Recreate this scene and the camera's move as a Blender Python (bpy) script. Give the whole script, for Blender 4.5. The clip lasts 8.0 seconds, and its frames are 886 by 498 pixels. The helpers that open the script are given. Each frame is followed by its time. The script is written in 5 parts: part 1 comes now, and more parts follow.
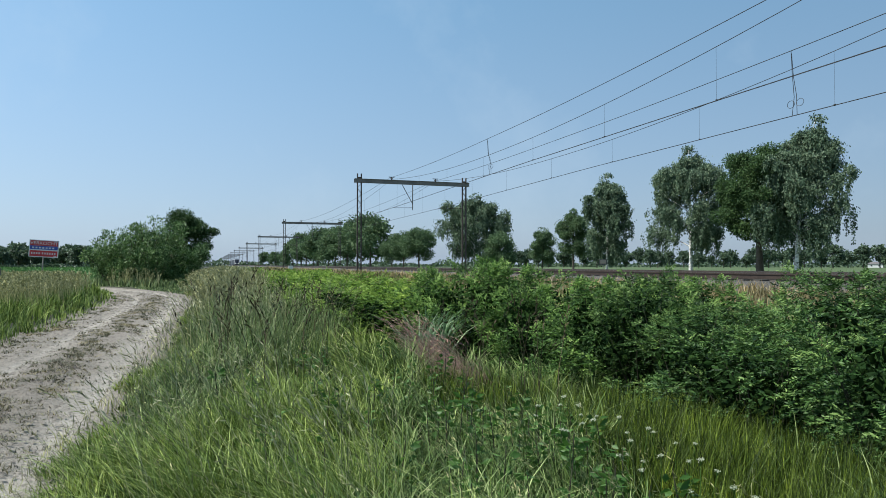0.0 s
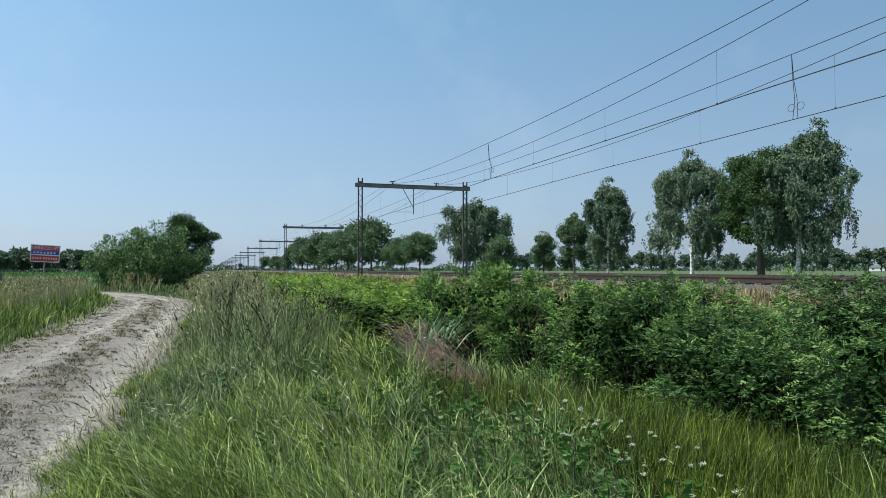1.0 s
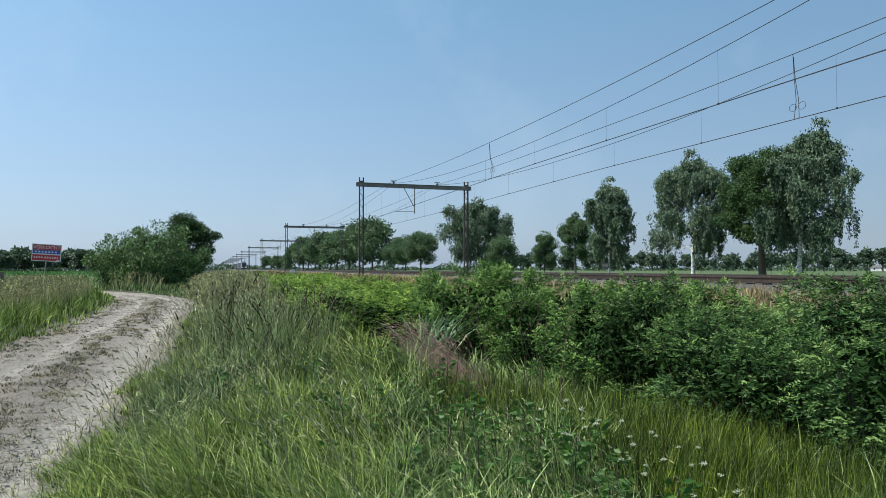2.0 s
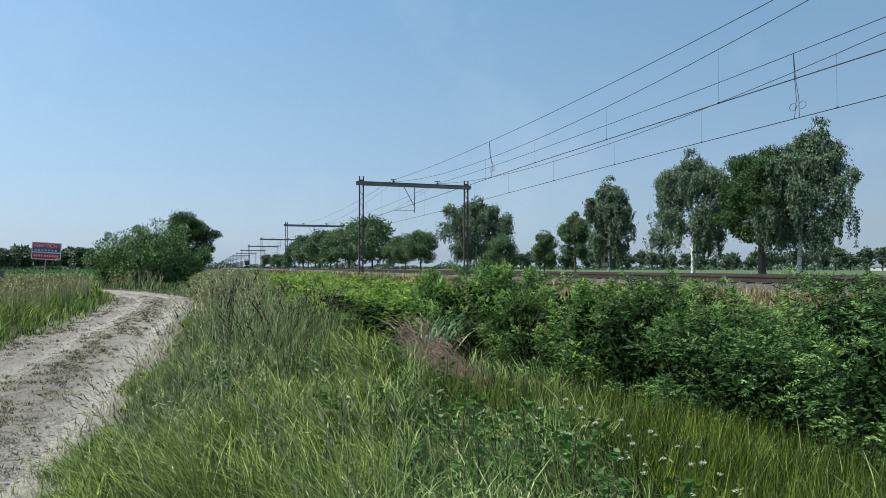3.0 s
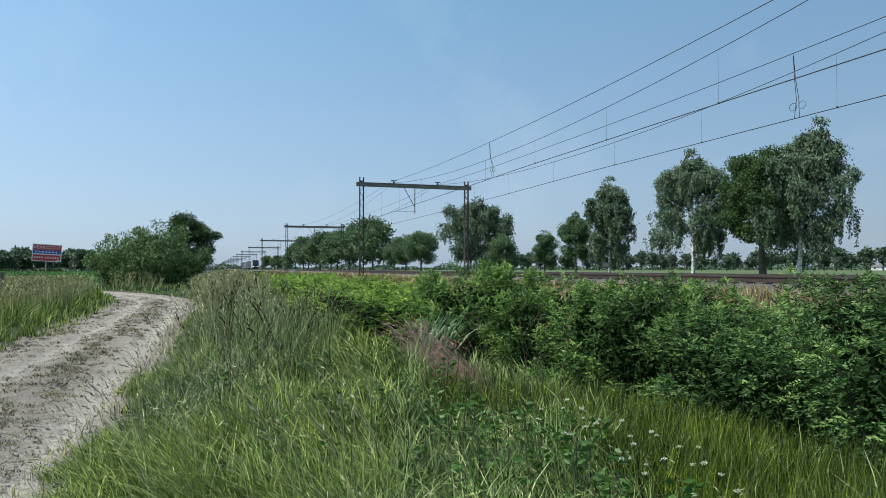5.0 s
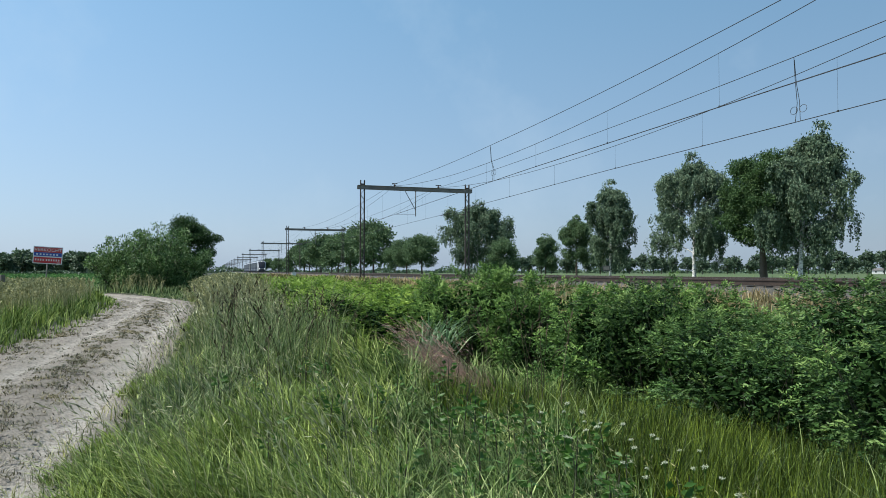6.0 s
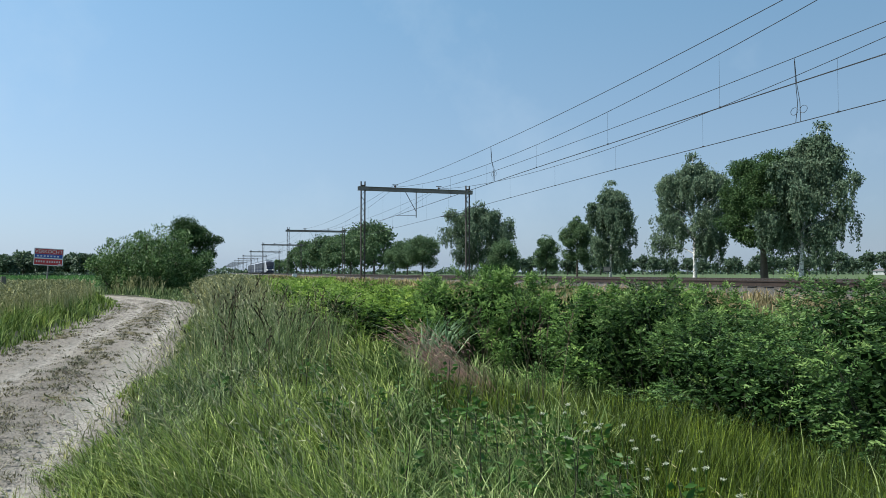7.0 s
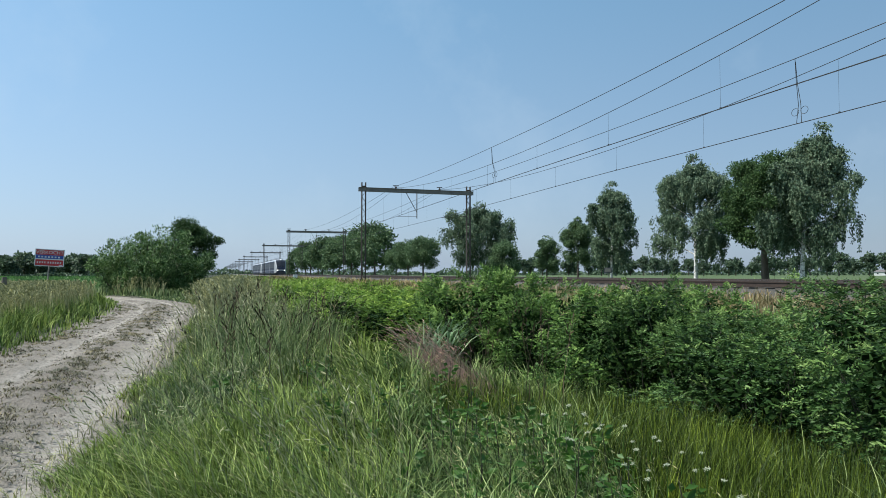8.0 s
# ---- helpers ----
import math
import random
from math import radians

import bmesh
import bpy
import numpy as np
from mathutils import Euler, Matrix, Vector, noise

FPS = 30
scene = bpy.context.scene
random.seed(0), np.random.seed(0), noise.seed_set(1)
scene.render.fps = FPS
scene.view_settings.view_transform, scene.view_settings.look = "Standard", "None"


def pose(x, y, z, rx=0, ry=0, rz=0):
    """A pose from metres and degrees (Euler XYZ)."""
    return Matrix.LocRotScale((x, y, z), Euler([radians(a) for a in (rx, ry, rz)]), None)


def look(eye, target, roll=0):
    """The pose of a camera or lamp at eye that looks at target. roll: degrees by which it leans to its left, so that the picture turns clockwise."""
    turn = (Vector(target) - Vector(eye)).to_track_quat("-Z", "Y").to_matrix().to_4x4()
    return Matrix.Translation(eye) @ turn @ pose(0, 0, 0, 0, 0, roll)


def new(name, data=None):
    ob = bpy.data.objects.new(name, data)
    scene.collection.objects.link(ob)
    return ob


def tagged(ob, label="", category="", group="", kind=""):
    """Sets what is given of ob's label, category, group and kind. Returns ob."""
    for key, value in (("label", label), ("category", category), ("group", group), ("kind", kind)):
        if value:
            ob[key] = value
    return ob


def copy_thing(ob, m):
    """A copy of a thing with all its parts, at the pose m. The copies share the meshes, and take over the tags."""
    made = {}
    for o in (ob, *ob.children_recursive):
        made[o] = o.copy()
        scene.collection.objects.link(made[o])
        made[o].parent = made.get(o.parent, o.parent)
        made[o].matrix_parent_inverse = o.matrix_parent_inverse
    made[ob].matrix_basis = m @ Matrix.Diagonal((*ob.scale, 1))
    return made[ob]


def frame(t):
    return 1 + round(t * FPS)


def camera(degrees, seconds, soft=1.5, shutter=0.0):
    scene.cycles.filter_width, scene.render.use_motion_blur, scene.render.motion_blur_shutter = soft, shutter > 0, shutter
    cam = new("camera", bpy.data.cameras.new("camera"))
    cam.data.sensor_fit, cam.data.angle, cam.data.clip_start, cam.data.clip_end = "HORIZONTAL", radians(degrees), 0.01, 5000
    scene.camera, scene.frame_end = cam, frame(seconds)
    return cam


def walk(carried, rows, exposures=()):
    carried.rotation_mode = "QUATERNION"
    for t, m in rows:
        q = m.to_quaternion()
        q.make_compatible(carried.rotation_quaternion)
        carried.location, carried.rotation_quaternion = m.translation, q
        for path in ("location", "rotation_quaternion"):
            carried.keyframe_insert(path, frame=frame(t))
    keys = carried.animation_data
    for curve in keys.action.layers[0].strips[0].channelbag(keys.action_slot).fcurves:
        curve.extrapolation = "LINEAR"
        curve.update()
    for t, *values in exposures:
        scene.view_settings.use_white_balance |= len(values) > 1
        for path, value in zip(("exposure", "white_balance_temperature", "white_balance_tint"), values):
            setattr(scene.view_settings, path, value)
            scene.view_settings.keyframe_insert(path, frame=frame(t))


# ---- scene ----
EYE = 1.6
cam = camera(65.46, 8.0, soft=0.45)
walk(cam, [
    (0.0, pose(0, 0, EYE, 91.336, -0.059, -18.707)),
    (0.5, pose(0, 0, EYE, 91.471, 0.050, -18.629)),
    (1.0, pose(0, 0, EYE, 91.680, 0.045, -18.621)),
    (1.5, pose(0, 0, EYE, 91.682, 0.040, -18.555)),
    (3.0, pose(0, 0, EYE, 91.551, -0.091, -18.547)),
    (3.5, pose(0, 0, EYE, 91.627, -0.059, -18.530)),
    (4.0, pose(0, 0, EYE, 91.598, 0.034, -18.549)),
    (4.5, pose(0, 0, EYE, 91.567, 0.090, -18.534)),
    (6.0, pose(0, 0, EYE, 91.869, -0.034, -18.454)),
    (6.5, pose(0, 0, EYE, 91.956, 0.017, -18.464)),
    (7.0, pose(0, 0, EYE, 91.969, 0.036, -18.405)),
    (7.5, pose(0, 0, EYE, 91.992, -0.027, -18.405)),
    (8.0, pose(0, 0, EYE, 92.040, 0.029, -18.346)),
], exposures=[(0.0, 0.45, 6000, 6), (8.0, 0.45, 6000, 6)])

# ---- light ----
SUN_ELEV, SUN_AZ = 55, -80     # azimuth clockwise from +y (along the railway)
world = bpy.data.worlds.new("sky")
scene.world = world
world.use_nodes = True
wn, wl = world.node_tree.nodes, world.node_tree.links
sky = wn.new("ShaderNodeTexSky")
sky.sky_type = "NISHITA"
sky.sun_disc = False
sky.sun_elevation, sky.sun_rotation = radians(SUN_ELEV), radians(SUN_AZ)
sky.air_density, sky.dust_density, sky.ozone_density = 1.0, 1.4, 1.4
wn["Background"].inputs["Strength"].default_value = 0.11
haze = wn.new("ShaderNodeMix")      # thin summer haze over the whole sky
haze.data_type = "RGBA"
wc = wn.new("ShaderNodeTexCoord")
up = wn.new("ShaderNodeSeparateXYZ")
wl.new(wc.outputs["Generated"], up.inputs[0])
thick = wn.new("ShaderNodeMapRange")   # thicker towards the horizon
thick.interpolation_type = "SMOOTHSTEP"
for k, v in (("From Min", -0.05), ("From Max", 0.5), ("To Min", 0.75), ("To Max", 0.55)):
    thick.inputs[k].default_value = v
wl.new(up.outputs["Z"], thick.inputs["Value"])
wl.new(thick.outputs[0], haze.inputs["Factor"])
tint = wn.new("ShaderNodeValToRGB")    # greyer low down, clear blue above
tint.color_ramp.elements[0].position, tint.color_ramp.elements[0].color = 0.0, (0.29, 0.345, 0.43, 1)
tint.color_ramp.elements[1].position, tint.color_ramp.elements[1].color = 0.42, (0.165, 0.32, 0.455, 1)
wl.new(up.outputs["Z"], tint.inputs["Fac"])
tens = wn.new("ShaderNodeVectorMath")
tens.operation = "SCALE"
tens.inputs["Scale"].default_value = 10.0
wl.new(tint.outputs["Color"], tens.inputs[0])
wl.new(tens.outputs[0], [i for i in haze.inputs if i.type == "RGBA"][1])
wl.new(sky.outputs[0], [i for i in haze.inputs if i.type == "RGBA"][0])
veil = wn.new("ShaderNodeTexNoise")  # faint high cloud
veil.inputs["Scale"].default_value, veil.inputs["Detail"].default_value, veil.inputs["Roughness"].default_value = 2.6, 6, 0.62
wl.new(wc.outputs["Generated"], veil.inputs["Vector"])
vr = wn.new("ShaderNodeMapRange")
vr.inputs["From Min"].default_value, vr.inputs["From Max"].default_value, vr.inputs["To Max"].default_value = 0.52, 0.85, 0.35
wl.new(veil.outputs["Fac"], vr.inputs["Value"])
side = wn.new("ShaderNodeVectorMath")   # haze scatters more light on the sun's side
side.operation = "DOT_PRODUCT"
side.inputs[1].default_value = (math.sin(radians(SUN_AZ)), math.cos(radians(SUN_AZ)), 0)
wl.new(wc.outputs["Generated"], side.inputs[0])
scatter_map = wn.new("ShaderNodeMapRange")
for k, v in (("From Min", -1.0), ("From Max", 1.0), ("To Min", 0.74), ("To Max", 1.32)):
    scatter_map.inputs[k].default_value = v
wl.new(side.outputs["Value"], scatter_map.inputs["Value"])
lit = wn.new("ShaderNodeVectorMath")
lit.operation = "SCALE"
wl.new(scatter_map.outputs[0], lit.inputs["Scale"])
wl.new([o for o in haze.outputs if o.type == "RGBA"][0], lit.inputs[0])
cloud = wn.new("ShaderNodeMix")
cloud.data_type = "RGBA"
wl.new(vr.outputs[0], cloud.inputs["Factor"])
wl.new(lit.outputs[0], [i for i in cloud.inputs if i.type == "RGBA"][0])
[i for i in cloud.inputs if i.type == "RGBA"][1].default_value = (4.6, 5.2, 5.7, 1)
wl.new([o for o in cloud.outputs if o.type == "RGBA"][0], wn["Background"].inputs["Color"])
sun = new("sun", bpy.data.lights.new("sun", "SUN"))
sun.data.energy, sun.data.angle, sun.data.color = 5.0, radians(0.6), (1.0, 0.94, 0.85)
_el, _az = radians(SUN_ELEV), radians(SUN_AZ)
sun.matrix_world = look((0, 0, 30), (-math.sin(_az) * math.cos(_el), -math.cos(_az) * math.cos(_el), 30 - math.sin(_el)))


# ---- materials ----
def nodes_of(name):
    m = bpy.data.materials.new(name)
    m.use_nodes = True
    nt = m.node_tree
    return m, nt, nt.nodes["Principled BSDF"]


def ramp(nt, fac, stops):
    r = nt.nodes.new("ShaderNodeValToRGB")
    el = r.color_ramp.elements
    while len(el) < len(stops):
        el.new(0.5)
    for e, (p, c) in zip(el, stops):
        e.position, e.color = p, (*c, 1)
    nt.links.new(fac, r.inputs["Fac"])
    return r.outputs["Color"]


def noise_of(nt, scale, detail=4, rough=0.6, coord="Object", stretch=None):
    tc = nt.nodes.new("ShaderNodeTexCoord")
    n = nt.nodes.new("ShaderNodeTexNoise")
    n.inputs["Scale"].default_value, n.inputs["Detail"].default_value, n.inputs["Roughness"].default_value = scale, detail, rough
    out = tc.outputs[coord]
    if stretch:
        mp = nt.nodes.new("ShaderNodeMapping")
        mp.inputs["Scale"].default_value = stretch
        nt.links.new(out, mp.inputs["Vector"])
        out = mp.outputs[0]
    nt.links.new(out, n.inputs["Vector"])
    return n.outputs["Fac"]


def mix(nt, fac, a, b, mode="MIX"):
    m = nt.nodes.new("ShaderNodeMix")
    m.data_type, m.blend_type = "RGBA", mode
    if isinstance(fac, (int, float)):
        m.inputs["Factor"].default_value = fac
    else:
        nt.links.new(fac, m.inputs["Factor"])
    for k, v in (("A", a), ("B", b)):
        s = [i for i in m.inputs if i.name == k and i.type == "RGBA"][0]
        if isinstance(v, tuple):
            s.default_value = (*v, 1)
        else:
            nt.links.new(v, s)
    return [o for o in m.outputs if o.type == "RGBA"][0]


def bump(nt, bsdf, height, strength, dist):
    b = nt.nodes.new("ShaderNodeBump")
    b.inputs["Strength"].default_value, b.inputs["Distance"].default_value = strength, dist
    nt.links.new(height, b.inputs["Height"])
    nt.links.new(b.outputs[0], bsdf.inputs["Normal"])


def surface(name, c1, c2, scale=3.0, fine=40.0, rough=0.85, metal=0.0, relief=0.3, dist=0.01, stretch=None, coord="Object"):
    """A worn surface: two colours in large patches, darker and lighter in a fine grain."""
    m, nt, b = nodes_of(name)
    big = noise_of(nt, scale, 5, 0.65, coord, stretch)
    small = noise_of(nt, fine, 4, 0.7, coord, stretch)
    col = ramp(nt, big, [(0.32, c1), (0.68, c2)])
    grain = ramp(nt, small, [(0.25, (0.62, 0.62, 0.62)), (0.75, (1.0, 1.0, 1.0))])
    nt.links.new(mix(nt, 1.0, col, grain, "MULTIPLY"), b.inputs["Base Color"])
    b.inputs["Roughness"].default_value, b.inputs["Metallic"].default_value = rough, metal
    bump(nt, b, small, relief, dist)
    return m


def leafy(name, dark, mid, light, patch=0.6, through_light=0.35, rough=0.5, gloss=0.35, tone_share=0.0, even=False):
    """Leaves or blades: each piece has its own tone, in patches over the plant, with light shining through.
    tone_share: how far the tone kept on the mesh counts; even: weaker patches."""
    m, nt, b = nodes_of(name)
    g = nt.nodes.new("ShaderNodeNewGeometry")
    fac = g.outputs["Random Per Island"]
    if tone_share:
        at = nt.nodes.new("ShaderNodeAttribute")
        at.attribute_name = "leaf_tone"
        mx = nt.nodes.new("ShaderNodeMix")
        mx.inputs["Factor"].default_value = tone_share
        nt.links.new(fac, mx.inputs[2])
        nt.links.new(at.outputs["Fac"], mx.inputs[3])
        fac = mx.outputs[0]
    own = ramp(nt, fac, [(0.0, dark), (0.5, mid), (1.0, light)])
    pat = noise_of(nt, patch, 3, 0.6)
    tone = ramp(nt, pat, [(0.32, (0.72, 0.76, 0.72)), (0.5, (0.94, 0.95, 0.92)), (0.68, (1.2, 1.17, 1.08))] if even else
                [(0.32, (0.42, 0.5, 0.42)), (0.5, (0.9, 0.92, 0.88)), (0.68, (1.45, 1.38, 1.15))])
    col = mix(nt, 1.0, own, tone, "MULTIPLY")
    nt.links.new(col, b.inputs["Base Color"])
    b.inputs["Roughness"].default_value = rough
    b.inputs["Specular IOR Level"].default_value = gloss
    tr = nt.nodes.new("ShaderNodeBsdfTranslucent")
    nt.links.new(col, tr.inputs["Color"])
    ms = nt.nodes.new("ShaderNodeMixShader")
    ms.inputs[0].default_value = through_light
    nt.links.new(b.outputs[0], ms.inputs[1])
    nt.links.new(tr.outputs[0], ms.inputs[2])
    nt.links.new(ms.outputs[0], nt.nodes["Material Output"].inputs["Surface"])
    return m


M = dict(
    grass=leafy("meadow_grass_blades", (0.012, 0.028, 0.003), (0.16, 0.225, 0.042), (0.58, 0.63, 0.24), 2.0, 0.15, 0.55, 0.15, 0.35),
    dark_grass=leafy("tall_dark_grass", (0.022, 0.046, 0.012), (0.13, 0.195, 0.062), (0.42, 0.47, 0.22), 1.8, 0.15, 0.55, 0.25),
    straw=leafy("dry_seed_heads", (0.17, 0.17, 0.075), (0.32, 0.31, 0.155), (0.5, 0.47, 0.28), 1.2, 0.15, 0.75, 0.1),
    dark_seed=leafy("dark_seed_heads", (0.1, 0.11, 0.055), (0.27, 0.27, 0.14), (0.55, 0.53, 0.32), 1.2, 0.15),
    rush=leafy("yellow_green_rushes", (0.005, 0.011, 0.001), (0.048, 0.078, 0.006), (0.2, 0.26, 0.032), 1.6, 0.12, 0.55, 0.25),
    red_grass=leafy("faded_red_grass", (0.3, 0.155, 0.135), (0.5, 0.28, 0.24), (0.68, 0.46, 0.4), 2.0, 0.25),
    reed=leafy("blue_green_reed_leaves", (0.1, 0.18, 0.08), (0.19, 0.29, 0.15), (0.4, 0.5, 0.3), 2.0, 0.25),
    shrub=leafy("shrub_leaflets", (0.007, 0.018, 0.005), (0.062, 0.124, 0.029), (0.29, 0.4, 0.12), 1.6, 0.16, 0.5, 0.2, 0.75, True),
    # brighter copy of the shrub leaf for the middle stretch of the hedge
    shrub_mid=leafy("brighter_shrub_leaflets", (0.01, 0.026, 0.006), (0.105, 0.2, 0.04), (0.42, 0.56, 0.16), 1.6, 0.2, 0.5, 0.2, 0.75, True),
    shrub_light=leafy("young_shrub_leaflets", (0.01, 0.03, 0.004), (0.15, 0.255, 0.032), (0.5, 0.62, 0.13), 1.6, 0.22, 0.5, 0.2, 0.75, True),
    # nearly black: shade inside shrubs and under grass is in this colour
    shade_leaf=leafy("near_black_shade_leaves", (0.008, 0.022, 0.004), (0.014, 0.036, 0.006), (0.03, 0.06, 0.012), 1.6, 0.05, 0.8, 0.1),
    bush=leafy("willow_leaves", (0.026, 0.062, 0.014), (0.09, 0.165, 0.045), (0.26, 0.36, 0.15), 0.8, 0.2, 0.5, 0.3, 0.0, True),
    oak=leafy("oak_leaves", (0.03, 0.06, 0.02), (0.052, 0.098, 0.031), (0.09, 0.145, 0.05), 0.3, 0.22, 0.6, 0.2, 0.0, True),
    # green of the row trees, lightened to stand in for distance haze
    hazed_leaf=leafy("hazed_row_leaves", (0.06, 0.1, 0.05), (0.105, 0.165, 0.076), (0.165, 0.23, 0.11), 0.3, 0.25, 0.6, 0.2, 0.0, True),
    lush=leafy("blue_green_grass_blades", (0.008, 0.02, 0.005), (0.115, 0.178, 0.048), (0.52, 0.58, 0.26), 2.0, 0.12, 0.55, 0.15, 0.35),
    verge=leafy("green_verge_blades", (0.024, 0.056, 0.008), (0.135, 0.205, 0.04), (0.38, 0.45, 0.14), 0.9, 0.18, 0.6, 0.15),
    birch=leafy("birch_leaves", (0.055, 0.09, 0.052), (0.11, 0.158, 0.095), (0.21, 0.265, 0.17), 0.3, 0.22, 0.6, 0.2, 0.0, True),
    far_leaf=leafy("far_leaves", (0.045, 0.075, 0.045), (0.08, 0.12, 0.07), (0.12, 0.165, 0.1), 0.2, 0.25),
    crop=leafy("crop_leaves", (0.06, 0.14, 0.035), (0.09, 0.19, 0.05), (0.14, 0.26, 0.08), 0.05, 0.3),
    weed=leafy("bright_weed_leaves", (0.04, 0.1, 0.015), (0.07, 0.15, 0.025), (0.13, 0.23, 0.05), 1.0, 0.35),
    dry_grass=leafy("orange_dry_grass", (0.22, 0.155, 0.075), (0.34, 0.245, 0.125), (0.45, 0.36, 0.21), 0.4, 0.3),
    dock=leafy("dark_dock_stalks", (0.03, 0.026, 0.015), (0.055, 0.045, 0.028), (0.10, 0.08, 0.05), 1.0, 0.1, 0.7, 0.1),
    litter=leafy("trodden_weeds", (0.055, 0.05, 0.024), (0.115, 0.1, 0.048), (0.23, 0.195, 0.11), 1.0, 0.1),
    petal=surface("white_petals", (0.52, 0.55, 0.36), (0.66, 0.68, 0.5), 8, 60, 0.7, relief=0.1),
    bark=surface("grey_brown_bark", (0.07, 0.055, 0.042), (0.13, 0.105, 0.08), 3, 18, 0.95, relief=0.8, dist=0.05, stretch=(1, 1, 0.25)),
    stem=surface("green_brown_stems", (0.03, 0.032, 0.014), (0.055, 0.052, 0.025), 5, 40, 0.8),
    steel=surface("weathered_brown_steel", (0.065, 0.05, 0.04), (0.12, 0.095, 0.078), 1.5, 14, 0.75, 0.25, relief=0.3),
    grey_steel=surface("galvanised_beam", (0.19, 0.17, 0.15), (0.29, 0.265, 0.235), 1.2, 12, 0.6, 0.3, relief=0.2),
    wire=surface("tarnished_copper_wire", (0.045, 0.045, 0.045), (0.08, 0.075, 0.07), 2, 20, 0.55, 0.5, relief=0.1),
    ceramic=surface("brown_insulator", (0.09, 0.06, 0.05), (0.14, 0.10, 0.08), 5, 40, 0.3),
    rail=surface("rusty_rail", (0.05, 0.034, 0.026), (0.09, 0.062, 0.046), 2, 25, 0.6, 0.4),
    rail_top=surface("polished_rail_head", (0.25, 0.24, 0.23), (0.33, 0.32, 0.31), 2, 25, 0.3, 0.9, relief=0.05),
    clod=surface("dry_clods", (0.13, 0.11, 0.09), (0.28, 0.25, 0.21), 1.5, 30, 0.95),
    ballast=surface("brown_ballast", (0.075, 0.066, 0.055), (0.13, 0.115, 0.097), 1.2, 16, 0.95, relief=1.0, dist=0.06),
    sleeper=surface("weathered_timber_sleeper", (0.06, 0.05, 0.04), (0.10, 0.085, 0.07), 2, 25, 0.9),
    footing=surface("concrete_footing", (0.24, 0.22, 0.2), (0.34, 0.32, 0.29), 2, 25, 0.9),
    train_white=surface("train_white_paint", (0.33, 0.34, 0.36), (0.40, 0.40, 0.42), 0.6, 9, 0.3, relief=0.03),
    train_blue=surface("train_dark_blue_paint", (0.008, 0.011, 0.035), (0.012, 0.017, 0.05), 0.6, 9, 0.5, relief=0.03),
    train_grey=surface("train_grey_underframe", (0.06, 0.06, 0.065), (0.1, 0.1, 0.105), 1, 9, 0.8),
    train_roof=surface("train_grey_roof", (0.30, 0.31, 0.33), (0.40, 0.41, 0.43), 0.8, 9, 0.6),
    red_board=surface("red_board", (0.50, 0.03, 0.035), (0.60, 0.05, 0.05), 2, 20, 0.45, relief=0.05),
    blue_board=surface("blue_board", (0.03, 0.08, 0.36), (0.05, 0.11, 0.42), 2, 20, 0.45, relief=0.05),
    white_board=surface("white_board", (0.74, 0.74, 0.72), (0.82, 0.82, 0.8), 2, 20, 0.5, relief=0.05),
    wood=surface("weathered_post_wood", (0.13, 0.11, 0.085), (0.24, 0.21, 0.17), 3, 20, 0.9, stretch=(1, 1, 0.2)),
    plaster=surface("white_render", (0.66, 0.65, 0.61), (0.78, 0.77, 0.73), 0.4, 6, 0.9),
    rooftile=surface("grey_roof_tiles", (0.11, 0.10, 0.10), (0.19, 0.17, 0.16), 0.5, 6, 0.85),
    brickwall=surface("red_brick_far", (0.24, 0.12, 0.085), (0.33, 0.18, 0.13), 0.5, 9, 0.9),
    insect=surface("brown_insect_shell", (0.09, 0.055, 0.03), (0.16, 0.10, 0.05), 80, 400, 0.6),
)


def birch_bark():
    m, nt, b = nodes_of("white_birch_bark")
    n = noise_of(nt, 5.0, 5, 0.7, "Object", (0.6, 0.6, 1.6))
    nt.links.new(ramp(nt, n, [(0.40, (0.06, 0.055, 0.05)), (0.50, (0.62, 0.60, 0.56)), (0.8, (0.75, 0.73, 0.69))]), b.inputs["Base Color"])
    b.inputs["Roughness"].default_value = 0.8
    bump(nt, b, n, 0.4, 0.02)
    return m


def glass_dark():
    m, nt, b = nodes_of("dark_window_glass")
    b.inputs["Base Color"].default_value = (0.02, 0.022, 0.026, 1)
    b.inputs["Roughness"].default_value = 0.08
    return m


def lamp_glow():
    m, nt, b = nodes_of("headlight_glow")
    b.inputs["Base Color"].default_value = (0.9, 0.88, 0.8, 1)
    b.inputs["Emission Color"].default_value = (1, 0.95, 0.85, 1)
    b.inputs["Emission Strength"].default_value = 1.5
    return m


